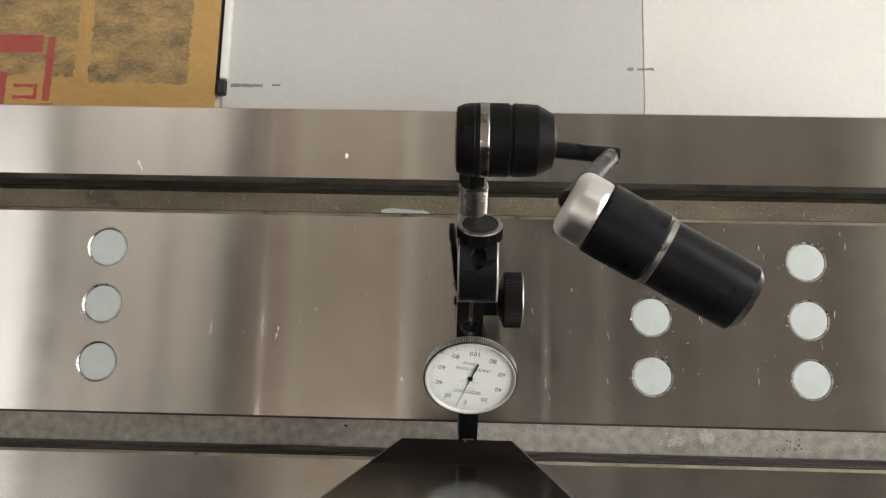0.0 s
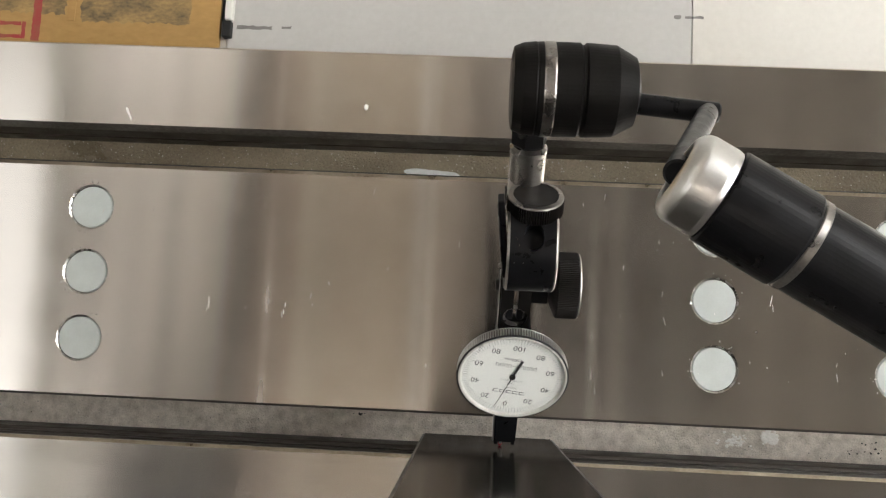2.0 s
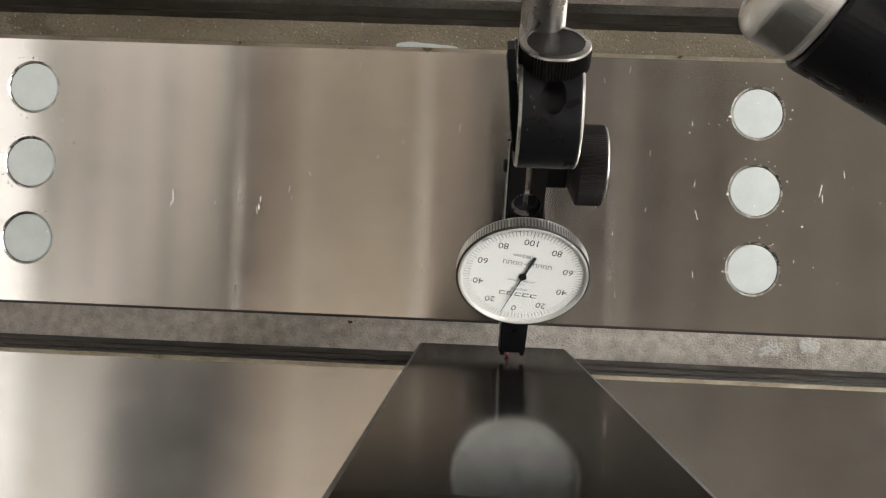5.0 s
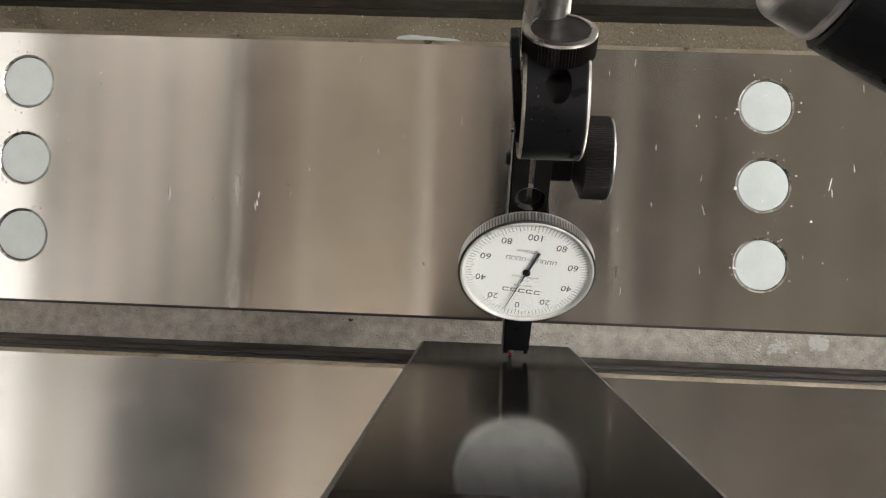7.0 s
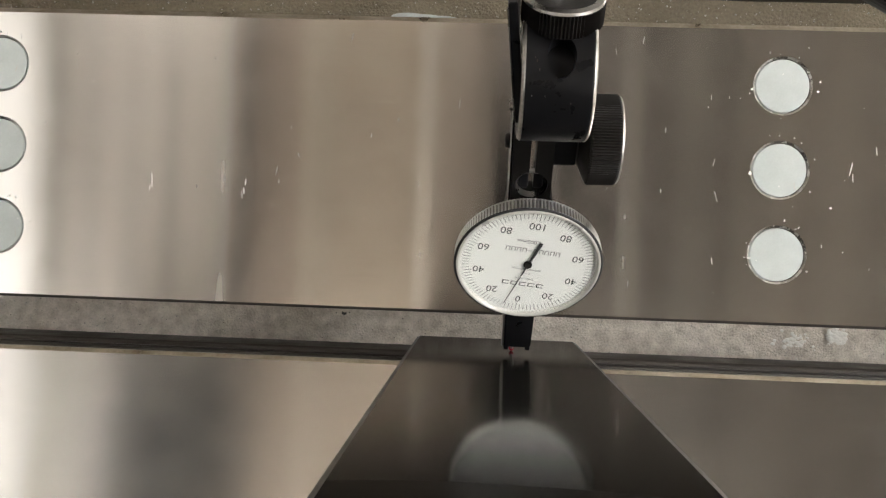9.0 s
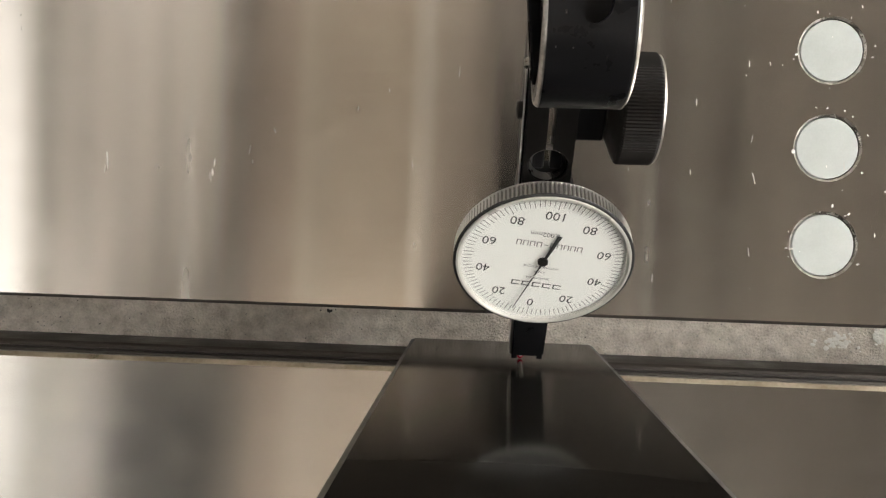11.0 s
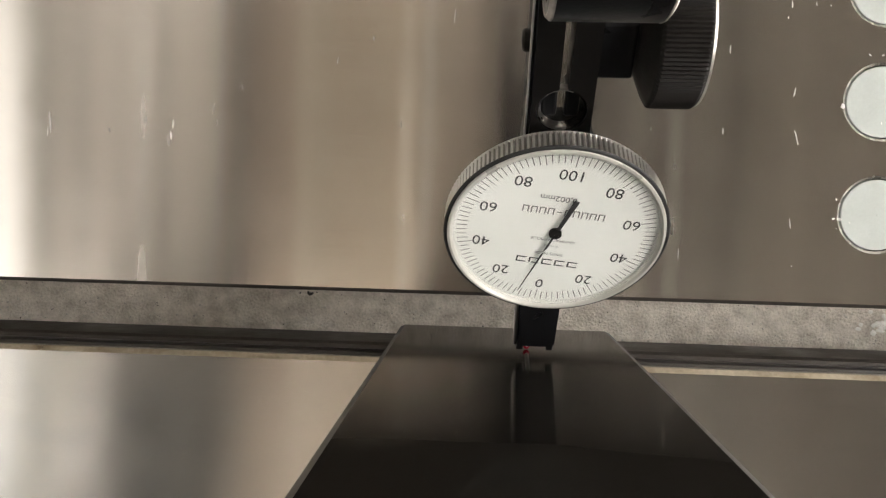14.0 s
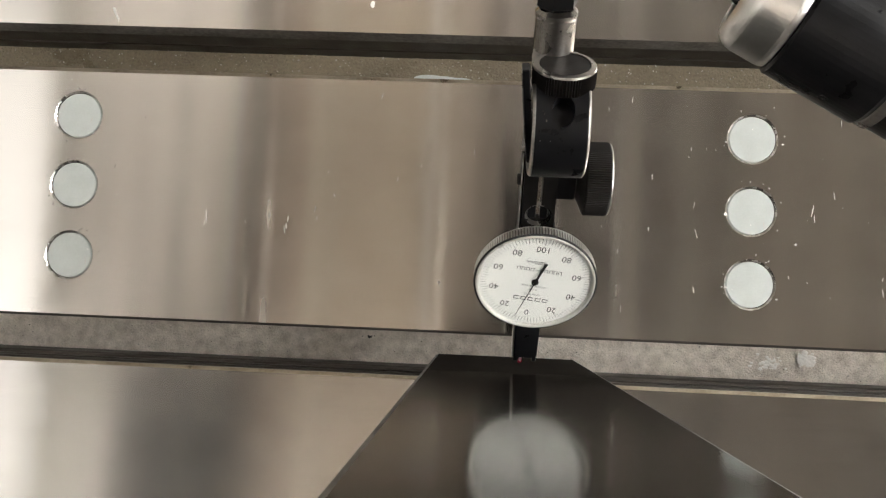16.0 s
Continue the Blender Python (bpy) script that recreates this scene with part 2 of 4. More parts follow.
_g = GLASS.node_tree.nodes["Principled BSDF"]
_g.inputs["Base Color"].default_value = (1, 1, 1, 1)
_g.inputs["Transmission Weight"].default_value = 1.0
_g.inputs["Roughness"].default_value = 0.03
_g.inputs["IOR"].default_value = 1.45

# lapped black stone: it gleams over a narrow range of slanting views and is dull elsewhere
_nt = BLACK_STONE.node_tree
_b = _nt.nodes["Principled BSDF"]
_gloss = _nt.nodes.new("ShaderNodeBsdfGlossy")
_gloss.inputs["Color"].default_value = (0.95, 0.94, 0.92, 1)
_gloss.inputs["Roughness"].default_value = 0.10
_mix = _nt.nodes.new("ShaderNodeMixShader")
_lw = _nt.nodes.new("ShaderNodeLayerWeight")
_lw.inputs["Blend"].default_value = 0.5
_gleam = None
for _from, _to, _low, _high in ((0.70, 0.84, 0.010, 0.40), (0.845, 0.93, 1.0, 0.05)):
    _mr = _nt.nodes.new("ShaderNodeMapRange")
    _mr.interpolation_type = "SMOOTHSTEP"
    _mr.inputs["From Min"].default_value, _mr.inputs["From Max"].default_value = _from, _to
    _mr.inputs["To Min"].default_value, _mr.inputs["To Max"].default_value = _low, _high
    _nt.links.new(_lw.outputs["Facing"], _mr.inputs["Value"])
    if _gleam is None:
        _gleam = _mr.outputs["Result"]
    else:
        _mul = _nt.nodes.new("ShaderNodeMath")
        _mul.operation = "MULTIPLY"
        _nt.links.new(_gleam, _mul.inputs[0])
        _nt.links.new(_mr.outputs["Result"], _mul.inputs[1])
        _nt.links.new(_mul.outputs[0], _mix.inputs[0])
_nt.links.new(_b.outputs[0], _mix.inputs[1])
_nt.links.new(_gloss.outputs[0], _mix.inputs[2])
_nt.links.new(_mix.outputs[0], _nt.nodes["Material Output"].inputs["Surface"])


# ---- mesh helpers; sizes in millimetres ----
MM = 0.001


def part(name, bm, mats, parent=None, label="", smooth=True, uv=False):
    """Links a bmesh, given in millimetres, as one mesh object."""
    bmesh.ops.scale(bm, vec=(MM, MM, MM), verts=bm.verts)
    bmesh.ops.recalc_face_normals(bm, faces=bm.faces)
    if uv:
        layer = bm.loops.layers.uv.new("grind")
        for f in bm.faces:
            for lp in f.loops:
                lp[layer].uv = (lp.vert.co.y + lp.vert.co.z * 0.3, lp.vert.co.x)
    me = bpy.data.meshes.new(name)
    if smooth:
        for f in bm.faces:
            f.smooth = not f.tag
        for e in bm.edges:
            if len(e.link_faces) == 2 and e.calc_face_angle(0) > 0.6:
                e.smooth = False
    bm.to_mesh(me)
    bm.free()
    for m in mats if isinstance(mats, (list, tuple)) else (mats,):
        me.materials.append(m)
    ob = new(name, me)
    if parent is not None:
        ob.parent = parent
    if label:
        ob["label"] = label
    return ob


def empty(name, m):
    ob = new(name)
    ob.empty_display_size = 0.01
    ob.matrix_world = m
    return ob


def at(x, y, z, rx=0, ry=0, rz=0):
    return pose(x * MM, y * MM, z * MM, rx, ry, rz)


def box(bm, x0, x1, y0, y1, z0, z1, bevel=0.0, m=None, index=0, segments=2):
    made = bmesh.ops.create_cube(bm, size=1.0)["verts"]
    bmesh.ops.scale(bm, vec=(x1 - x0, y1 - y0, z1 - z0), verts=made)
    bmesh.ops.translate(bm, vec=((x0 + x1) / 2, (y0 + y1) / 2, (z0 + z1) / 2), verts=made)
    faces = list({f for v in made for f in v.link_faces})
    if bevel:
        edges = list({e for v in made for e in v.link_edges})
        got = bmesh.ops.bevel(bm, geom=edges, offset=bevel, segments=segments, affect="EDGES", profile=0.5)
        flat = {f for f in faces if f.is_valid} - set(got["faces"])
        for f in flat:
            f.tag = True
        faces = list(set(got["faces"]) | flat)
        made = list({v for f in faces for v in f.verts})
    for f in faces:
        f.material_index = index
    if m is not None:
        bmesh.ops.transform(bm, matrix=m, verts=made)
    return bm


AXES = {"z": Matrix.Identity(4), "x": Matrix.Rotation(radians(90), 4, "Y"), "y": Matrix.Rotation(radians(-90), 4, "X")}


def lathe(bm, profile, n=48, axis="z", centre=(0, 0, 0), turn=None, knurl=(), depth=0.0, caps=True, index=0):
    """Turns a profile of (radius, height); rows named in knurl are toothed by depth."""
    rows = []
    m = Matrix.Translation(centre) @ (turn if turn is not None else AXES[axis])
    for k, (r, h) in enumerate(profile):
        ring = []
        for i in range(n):
            a = 2 * math.pi * i / n
            q = r - (depth * (1.0, 0.5, 0.0, 0.5)[i % 4] if k in knurl else 0.0)
            ring.append(bm.verts.new(m @ Vector((q * math.cos(a), q * math.sin(a), h))))
        rows.append(ring)
    for a, b in zip(rows, rows[1:]):
        for i in range(n):
            bm.faces.new((a[i], a[(i + 1) % n], b[(i + 1) % n], b[i])).material_index = index
    if caps:
        bm.faces.new(rows[0][::-1]).material_index = index
        bm.faces.new(rows[-1]).material_index = index
    return bm


def prism(bm, outline, h0, h1, m=None, index=0):
    """An outline of (x, y) raised from h0 to h1."""
    low = [bm.verts.new((x, y, h0)) for x, y in outline]
    top = [bm.verts.new((x, y, h1)) for x, y in outline]
    n = len(outline)
    fs = [bm.faces.new(low[::-1]), bm.faces.new(top)]
    fs += [bm.faces.new((low[i], low[(i + 1) % n], top[(i + 1) % n], top[i])) for i in range(n)]
    for f in fs:
        f.material_index = index
    if m is not None:
        bmesh.ops.transform(bm, matrix=m, verts=low + top)
    return bm


def between(a, b):
    a, b = Vector(a), Vector(b)
    return Matrix.Translation(a) @ (b - a).to_track_quat("Z", "Y").to_matrix().to_4x4(), (b - a).length


def bar(bm, a, b, r, n=32, bevel=0.6):
    m, length = between(a, b)
    return lathe(bm, [(r - bevel, 0), (r, bevel), (r, length - bevel), (r - bevel, length)], n, turn=m)


def writing(name, text, size, x, y, turn, mat, parent, h=0.0, bold=0.0):
    """Raised lettering, its middle at (x, y), as a mesh part."""
    cu = bpy.data.curves.new(name, "FONT")
    cu.body, cu.size, cu.align_x, cu.align_y = text, size * MM, "CENTER", "CENTER"
    cu.extrude, cu.offset, cu.resolution_u = 0.00001, bold * MM, 3
    tmp = new(name, cu)
    me = bpy.data.meshes.new_from_object(tmp.evaluated_get(bpy.context.evaluated_depsgraph_get()))
    bpy.data.objects.remove(tmp)
    bpy.data.curves.remove(cu)
    me.name = name
    me.materials.clear()
    me.materials.append(mat)
    ob = new(name, me)
    ob.parent = parent
    ob.matrix_basis = at(x, y, h, 0, 0, turn)
    return ob


# ---- the machine table: three ground strips and two T-slots ----
TABLE_X0, TABLE_X1 = -480.0, 520.0
SLOT_A, SLOT_B, EDGE = -0.4, 129.2, 10.75
BACK_Y, FRONT_Y = 180.3, -230.0
HOLES = [(x, y) for x, dy in ((-166.2, 0.4), (131.0, -0.4), (214.4, -0.4)) for y in (35.5 + dy, 66.9 + dy, 98.2 + dy)]

table = tagged(empty("machine_table", at(0, 0, 0)), "ground cast-iron machine table with two T-slots", "machine table")


def strip(name, y0, y1, left_slot, right_slot, holes, label, top=GROUND_IRON, cut=2.0, lip=1):
    # left_slot: a slot along the near side; right_slot: along the far side
    bm = bmesh.new()
    near, far = y0, y1
    outline = []
    if left_slot:
        outline += [(near + 6.0, -13.0), (near - 1.6, -13.0), (near - 1.6, -7.0 if lip == 5 else -1.1), (near - 0.5 if lip != 5 else near, 0.0)]
    else:
        outline += [(near, -13.0), (near, -0.8), (near + 0.8, 0.0)]
    top0 = len(outline) - 1
    if right_slot:
        outline += [(far, 0.0), (far + cut, -cut * 0.75), (far + cut, -13.0), (far - 6.0, -13.0)]
    else:
        outline += [(far - 0.8, 0.0), (far, -0.8), (far, -13.0)]
    a = [bm.verts.new((TABLE_X0, y, z)) for y, z in outline]
    b = [bm.verts.new((TABLE_X1, y, z)) for y, z in outline]
    n = len(outline)
    for i in range(n):
        j = (i + 1) % n
        if i == top0:
            continue
        f = bm.faces.new((a[i], a[j], b[j], b[i]))
        (ya, za), (yb, zb) = outline[i], outline[j]
        sloped = abs(ya - yb) > 0.1 and abs(za - zb) > 0.1
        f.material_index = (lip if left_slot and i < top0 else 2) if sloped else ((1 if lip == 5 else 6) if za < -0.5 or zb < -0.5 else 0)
    bm.faces.new(a[::-1]).material_index = 1
    bm.faces.new(b).material_index = 1
    rim = [bm.edges.get((a[top0], a[top0 + 1])), bm.edges.get((a[top0 + 1], b[top0 + 1])), bm.edges.get((b[top0 + 1], b[top0])), bm.edges.get((b[top0], a[top0]))]
    rings = []
    for hx, hy in holes:
        ring = [bm.verts.new((hx + 10.95 * math.cos(2 * math.pi * k / 48), hy + 10.95 * math.sin(2 * math.pi * k / 48), 0)) for k in range(48)]
        rim += [bm.edges.new((ring[k], ring[(k + 1) % 48])) for k in range(48)]
        rings.append((hx, hy, ring))
    if holes:
        bmesh.ops.triangle_fill(bm, use_beauty=True, use_dissolve=False, edges=rim, normal=(0, 0, 1))
    else:
        bm.faces.new((a[top0], a[top0 + 1], b[top0 + 1], b[top0]))
    for hx, hy, ring in rings:
        prev = ring
        for r, z, index in ((10.25, -0.5, 3), (10.2, -6.0, 4)):
            nxt = [bm.verts.new((hx + r * math.cos(2 * math.pi * k / 48), hy + r * math.sin(2 * math.pi * k / 48), z)) for k in range(48)]
            for k in range(48):
                bm.faces.new((prev[k], prev[(k + 1) % 48], nxt[(k + 1) % 48], nxt[k])).material_index = index
            prev = nxt
        bm.faces.new(prev).material_index = 4
    return part(name, bm, [top, OILY_SHADE, CHAMFER, BRIGHT_RIM, PLUG_GAP, LIP_GREY, SLOT_WALL], table, label, smooth=False, uv=True)


strip("table_strip", SLOT_B + EDGE, BACK_Y, True, False, [], "narrow ground strip along the table's back edge", lip=5)
strip("table_strip", SLOT_A + EDGE, SLOT_B - EDGE, True, True, HOLES, "wide ground strip with plugged bolt holes")
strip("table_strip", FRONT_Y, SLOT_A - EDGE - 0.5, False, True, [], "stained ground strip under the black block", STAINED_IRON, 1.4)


def slot_floor(yc, mat, label, seed):
    """The uneven cast bottom of a slot with its undercut walls."""
    rng = random.Random(seed)
    bm = bmesh.new()
    nx, ny = 260, 12
    grid = []
    for i in range(nx + 1):
        x = TABLE_X0 + (TABLE_X1 - TABLE_X0) * i / nx
        row = []
        for j in range(ny + 1):
            y = yc - 16.5 + 33 * j / ny
            z = -31.5 + 0.9 * noise.noise(Vector((x * 0.05, y * 0.16, seed))) + 0.35 * noise.noise(Vector((x * 0.3, y * 0.4, seed)))
            row.append(bm.verts.new((x, y, z)))
        grid.append(row)
    for i in range(nx):
        for j in range(ny):
            bm.faces.new((grid[i][j], grid[i + 1][j], grid[i + 1][j + 1], grid[i][j + 1]))
    for s in (0, ny):
        y = yc + (-16.5 if s == 0 else 16.5)
        up = [bm.verts.new((grid[i][s].co.x, y, -13.1)) for i in (0, nx)]
        rowv = [grid[i][s] for i in range(nx + 1)]
        bm.faces.new(rowv + [up[1], up[0]]).material_index = 1
    return part("slot_floor", bm, [mat, SLOT_WALL], table, label)


slot_floor(SLOT_A, CAST_IRON, "dry gritty cast bottom of a T-slot", 3)
slot_floor(SLOT_B, OILY_IRON, "brown oily cast bottom of a T-slot", 8)


LONGWAYS = Matrix(((0, 0, 1, 0), (1, 0, 0, 0), (0, 1, 0, 0), (0, 0, 0, 1)))


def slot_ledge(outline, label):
    """A ledge along a slot wall, from its outline across the slot, blackened as shade."""
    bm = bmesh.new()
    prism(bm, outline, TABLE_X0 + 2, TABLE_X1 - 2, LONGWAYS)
    return part("slot_ledge", bm, OILY_SHADE, table, label, smooth=False)


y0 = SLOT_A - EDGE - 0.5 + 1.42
slot_ledge([(y0, -24.0), (y0, -3.0), (y0 + 0.9, -3.4), (y0 + 1.2, -5.2), (y0 + 1.6, -5.2), (y0 + 1.9, -4.2), (y0 + 2.9, -4.8), (y0 + 3.5, -6.6), (y0 + 3.5, -24.0)], "oily ledge along the slot wall, blackened to stand for shade")
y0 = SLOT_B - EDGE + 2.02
slot_ledge([(y0, -24.0), (y0, -9.0), (y0 + 0.8, -9.6), (y0 + 1.5, -12.5), (y0 + 2.0, -10.8), (y0 + 3.0, -13.0), (y0 + 3.0, -24.0)], "oily ledge along the slot wall, blackened to stand for shade")
# added web; its black stands for the undercut's shade
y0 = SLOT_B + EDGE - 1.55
slot_ledge([(y0, -31.8), (y0, -22.4), (y0 + 0.7, -21.8), (y0 + 0.7, -20.6), (y0, -20.0), (y0, -13.05), (y0 + 5.0, -13.05), (y0 + 5.0, -31.8)], "added black web standing for the shade under the back strip")
bm = bmesh.new()
box(bm, TABLE_X0 + 5, TABLE_X1 - 5, FRONT_Y + 4, BACK_Y - 4, -62, -33.2, 1.0)
part("table_bed", bm, SLOT_WALL, table, "dark cast-iron underside of the table", smooth=False)

# ---- plugs pressed into the bolt holes ----
bm = bmesh.new()
lathe(bm, [(9.0, -4.5), (9.9, -4.2), (9.9, -0.72), (9.78, -0.5), (9.5, -0.42), (0.25, -0.42), (0.2, -0.56)], 48)
plug = part("hole_plug", bm, PLUG)
plug.matrix_world = at(*HOLES[0], 0)
tagged(plug, "round pale grey plug sunk in the ground machine table", "plug", "plugs in the machine table")
for k, (hx, hy) in enumerate(HOLES[1:]):
    copy_thing(plug, at(hx, hy, 0, 0, 0, 37 * k))

# ---- the black square standing on the table ----
bm = bmesh.new()
box(bm, -1.9, 58.3, -64.0, 0.0, 0.02, 300.0, 1.7, segments=2)
bm.normal_update()
# upright bevels take a paler stone that paints in the light they catch
for f in bm.faces:
    if abs(f.normal.x) > 0.2 and abs(f.normal.y) > 0.2 and abs(f.normal.z) < 0.2:
        f.material_index = 1
block = part("square_block", bm, [BLACK_STONE, LIT_EDGE], smooth=False)
tagged(block, "tall black polished stone square standing on the machine table", "square block")

# ---- the dial test indicator, leaning 42 degrees ----
TILT = 42.0
indicator = tagged(empty("dial_indicator", at(33.95, 29.1, 88.1, TILT)), "dial test indicator with a white face and knurled chrome bezel", "dial indicator")
bm = bmesh.new()
lathe(bm, [(19.55, -0.95), (19.85, -1.05), (20.0, -1.3), (20.0, -4.9), (19.7, -5.3), (17.0, -5.3)], 528, knurl=(2, 3), depth=0.6, caps=False)
for f in bm.faces:
    c = f.calc_center_median()
    # faces deep between the teeth get the darker metal
    if -5.0 < c.z < -1.2 and math.hypot(c.x, c.y) < 19.55:
        f.material_index = 1
bezel = part("bezel", bm, [CHROME, GROOVE_METAL], indicator, "knurled satin chrome bezel")
bm = bmesh.new()
lathe(bm, [(18.25, -1.3), (18.45, -0.5), (18.9, -0.15), (19.35, -0.2), (19.45, -0.6)], 120, caps=False)
part("inner_rim", bm, CREAM_RIM, bezel, "smooth pale inner rim")
bm = bmesh.new()
lathe(bm, [(19.40, -0.55), (19.90, -0.54), (20.07, -0.75), (20.03, -1.0), (19.5, -1.05)], 120, caps=False)
part("bezel_groove", bm, INK, bezel, "thin black line round the bezel")
bm = bmesh.new()
lathe(bm, [(17.0, -5.2), (17.2, -5.6), (16.6, -7.6), (15.5, -8.4), (10.0, -11.4)], 96)
part("case", bm, BLACK_STEEL, indicator, "round black case under the bezel")
bm = bmesh.new()
lathe(bm, [(18.4, -1.9), (18.4, -1.5), (18.35, -1.45)], 96)
face = part("dial_face", bm, DIAL_WHITE, indicator, "white dial face with black figures")
FACE_H, TWIST = -1.44, -8.1


def on_dial(angle, r):
    """Angle in degrees from the zero mark, counted towards the image's right-hand scale."""
    a = radians(-90 + angle + TWIST)
    return r * math.cos(a), r * math.sin(a)


bm = bmesh.new()
for k in range(100):
    long_mark = k % 10 == 0
    r0 = 15.2 if long_mark else (15.6 if k % 5 == 0 else 15.9)
    a = radians(-90 + 3.6 * k + TWIST)
    box(bm, r0, 17.8, -0.065, 0.065, FACE_H, FACE_H + 0.012, 0, Matrix.Rotation(a, 4, "Z"))
part("scale_marks", bm, INK, face, "fine black graduation lines", smooth=False)
for figure, angle in ((0, 0), (20, 36), (40, 72), (60, 108), (80, 144), (100, 180), (80, 216), (60, 252), (40, 288), (20, 324)):
    x, y = on_dial(angle, 13.5)
    writing("figure", str(figure), 3.2, x, y, 180 + TWIST, INK, face, FACE_H + 0.012)


def dial_xy(x, y):
    """Across and along the dial from its centre, in the turned dial's own directions."""
    a = radians(TWIST)
    return x * math.cos(a) - y * math.sin(a), x * math.sin(a) + y * math.cos(a)


writing("unit_text", "0,002mm", 1.75, *dial_xy(-1.2, 8.0), 180 + TWIST, INK, face, FACE_H + 0.012)
writing("small_text", "SWISS MADE", 0.95, *dial_xy(0, -5.4), 180 + TWIST, INK_GREY, face, FACE_H + 0.012)
writing("small_text", "6 rubis", 0.95, *dial_xy(0, -3.5), 180 + TWIST, INK_GREY, face, FACE_H + 0.012)
writing("small_text", "ANTIMAGNETIQUE", 0.95, *dial_xy(0, -1.9), 180 + TWIST, INK_GREY, face, FACE_H + 0.012)
# maker's marks as plain bars
bm = bmesh.new()
for k in range(10):
    if k == 4:
        box(bm, -0.45, 0.45, -0.1, 0.1, 0, 0.012, 0, Matrix.Translation((6.85 - 1.5 * (9 - k), 0, 0)))
        continue
    for dx, w, y0, y1 in ((-0.47, 0.11, -0.75, 0.75), (0.47, 0.11, -0.75, 0.75), (0, 0.47, 0.55, 0.75)):
        box(bm, dx - w, dx + w, y0, y1, 0, 0.012, 0, Matrix.Translation((6.85 - 1.5 * (9 - k), 0, 0)))
ob = part("mark_bars", bm, INK_GREY, face, "row of thin plain bars", smooth=False)
ob.matrix_basis = at(*dial_xy(0.3, 4.9), FACE_H, 0, 0, TWIST)
bm = bmesh.new()
for k in range(5):
    x = 4.8 - 2.4 * k
    for x0, x1, y0, y1 in ((-0.95, 0.95, 0.45, 0.72), (-0.95, 0.95, -0.72, -0.45), (-0.95, -0.65, -0.72, 0.72)):
        box(bm, x + x0, x + x1, y0, y1, 0, 0.012)
ob = part("mark_bars", bm, INK, face, "row of bold plain frames", smooth=False)
ob.matrix_basis = at(*dial_xy(0.1, -7.6), FACE_H, 0, 0, TWIST)
# pointer
bm = bmesh.new()
prism(bm, [(-0.5, 8.6), (0.5, 8.6), (0.33, 1.0), (0.22, 0), (0.07, -16.2), (-0.07, -16.2), (-0.22, 0), (-0.33, 1.0)], -0.98, -0.88)
ob = part("pointer", bm, INK, indicator, "thin black pointer with a broad tail", smooth=False)
ob.matrix_basis = at(0, 0, 0, 0, 0, -21.5)
bm = bmesh.new()
lathe(bm, [(1.15, -1.44), (1.15, -0.85), (0.8, -0.7), (0.45, -0.66)], 32)
part("pointer_hub", bm, KNOB_BLACK, indicator)
bm = bmesh.new()
lathe(bm, [(18.3, -0.60), (18.3, -0.54), (12.0, -0.47), (0.2, -0.44)], 96)
ob = part("watch_glass", bm, GLASS, indicator, "clear slightly domed watch glass")
ob.visible_shadow = False
bm = bmesh.new()
for x, y, w, turn in ((-3.6, -6.2, 3.4, 50), (-1.6, -4.0, 2.2, 38), (-5.4, 2.0, 1.6, 70), (6.0, -3.0, 1.3, 20)):
    box(bm, -w, w, -0.05, 0.05, -0.44, -0.43, 0, Matrix.Translation((x, y, 0)) @ Matrix.Rotation(radians(turn), 4, "Z"))
part("glass_scratch", bm, RESIDUE, ob, "fine pale scratches on the glass", smooth=False)
# body below the case
bm = bmesh.new()
prism(bm, [(-6.0, 16.0), (6.0, 16.0), (6.5, 6.0), (6.5, -10.0), (4.5, -22.0), (4.2, -44.5), (-4.2, -44.5), (-4.5, -22.0), (-6.5, -10.0), (-6.5, 6.0)], -17.0, -8.8)
bmesh.ops.bevel(bm, geom=list(bm.edges), offset=0.5, segments=2, affect="EDGES")
body = part("body", bm, BLACK_STEEL, indicator, "slim black indicator body")
body.matrix_basis = at(-0.2, -1.2, -2.4)
bm = bmesh.new()
box(bm, -4.9, -4.25, -45.0, -20.0, -16.0, -10.0, 0.2)
part("dovetail_rail", bm, CHROME, body, "bright steel dovetail rail")
bm = bmesh.new()
for sx in (-1, 1):
    box(bm, sx * 3.4 - 0.8, sx * 3.4 + 0.8, -47.6, -43.4, -16.4, -10.5, 0.3)
box(bm, -2.7, 2.7, -47.0, -44.4, -16.0, -13.0, 0.3)
part("stylus_fork", bm, BLACK_STEEL, body, "black fork holding the stylus")
bm = bmesh.new()
bar(bm, (-0.9, -46.0, -17.0), (-1.4, -55.4, -19.6), 0.5, 16, 0.1)
stylus = part("stylus", bm, CHROME, indicator, "thin steel stylus")
bm = bmesh.new()
bmesh.ops.create_uvsphere(bm, u_segments=24, v_segments=16, radius=0.8, matrix=Matrix.Translation((-1.45, -55.75, -19.75)))
part("stylus_ball", bm, RUBY, stylus, "small red ruby ball")

# ---- the clamp that holds the indicator, in the indicator's own directions ----
clamp = tagged(empty("indicator_clamp", at(33.6, 30.0, 85.9, TILT)), "black steel swivel clamp with two knurled knobs gripping the indicator", "clamp")
bm = bmesh.new()
arc_l = [(4.3 * math.cos(radians(a)), 21.5 + 4.3 * math.sin(radians(a))) for a in range(100, 271, 10)]
arc_r = [(-x, y) for x, y in arc_l]
prism(bm, [(-0.8, 46.0)] + arc_l + [(0.0, 14.0), (-5.2, 14.0), (-5.2, 46.0)], -13.5, -7.0)
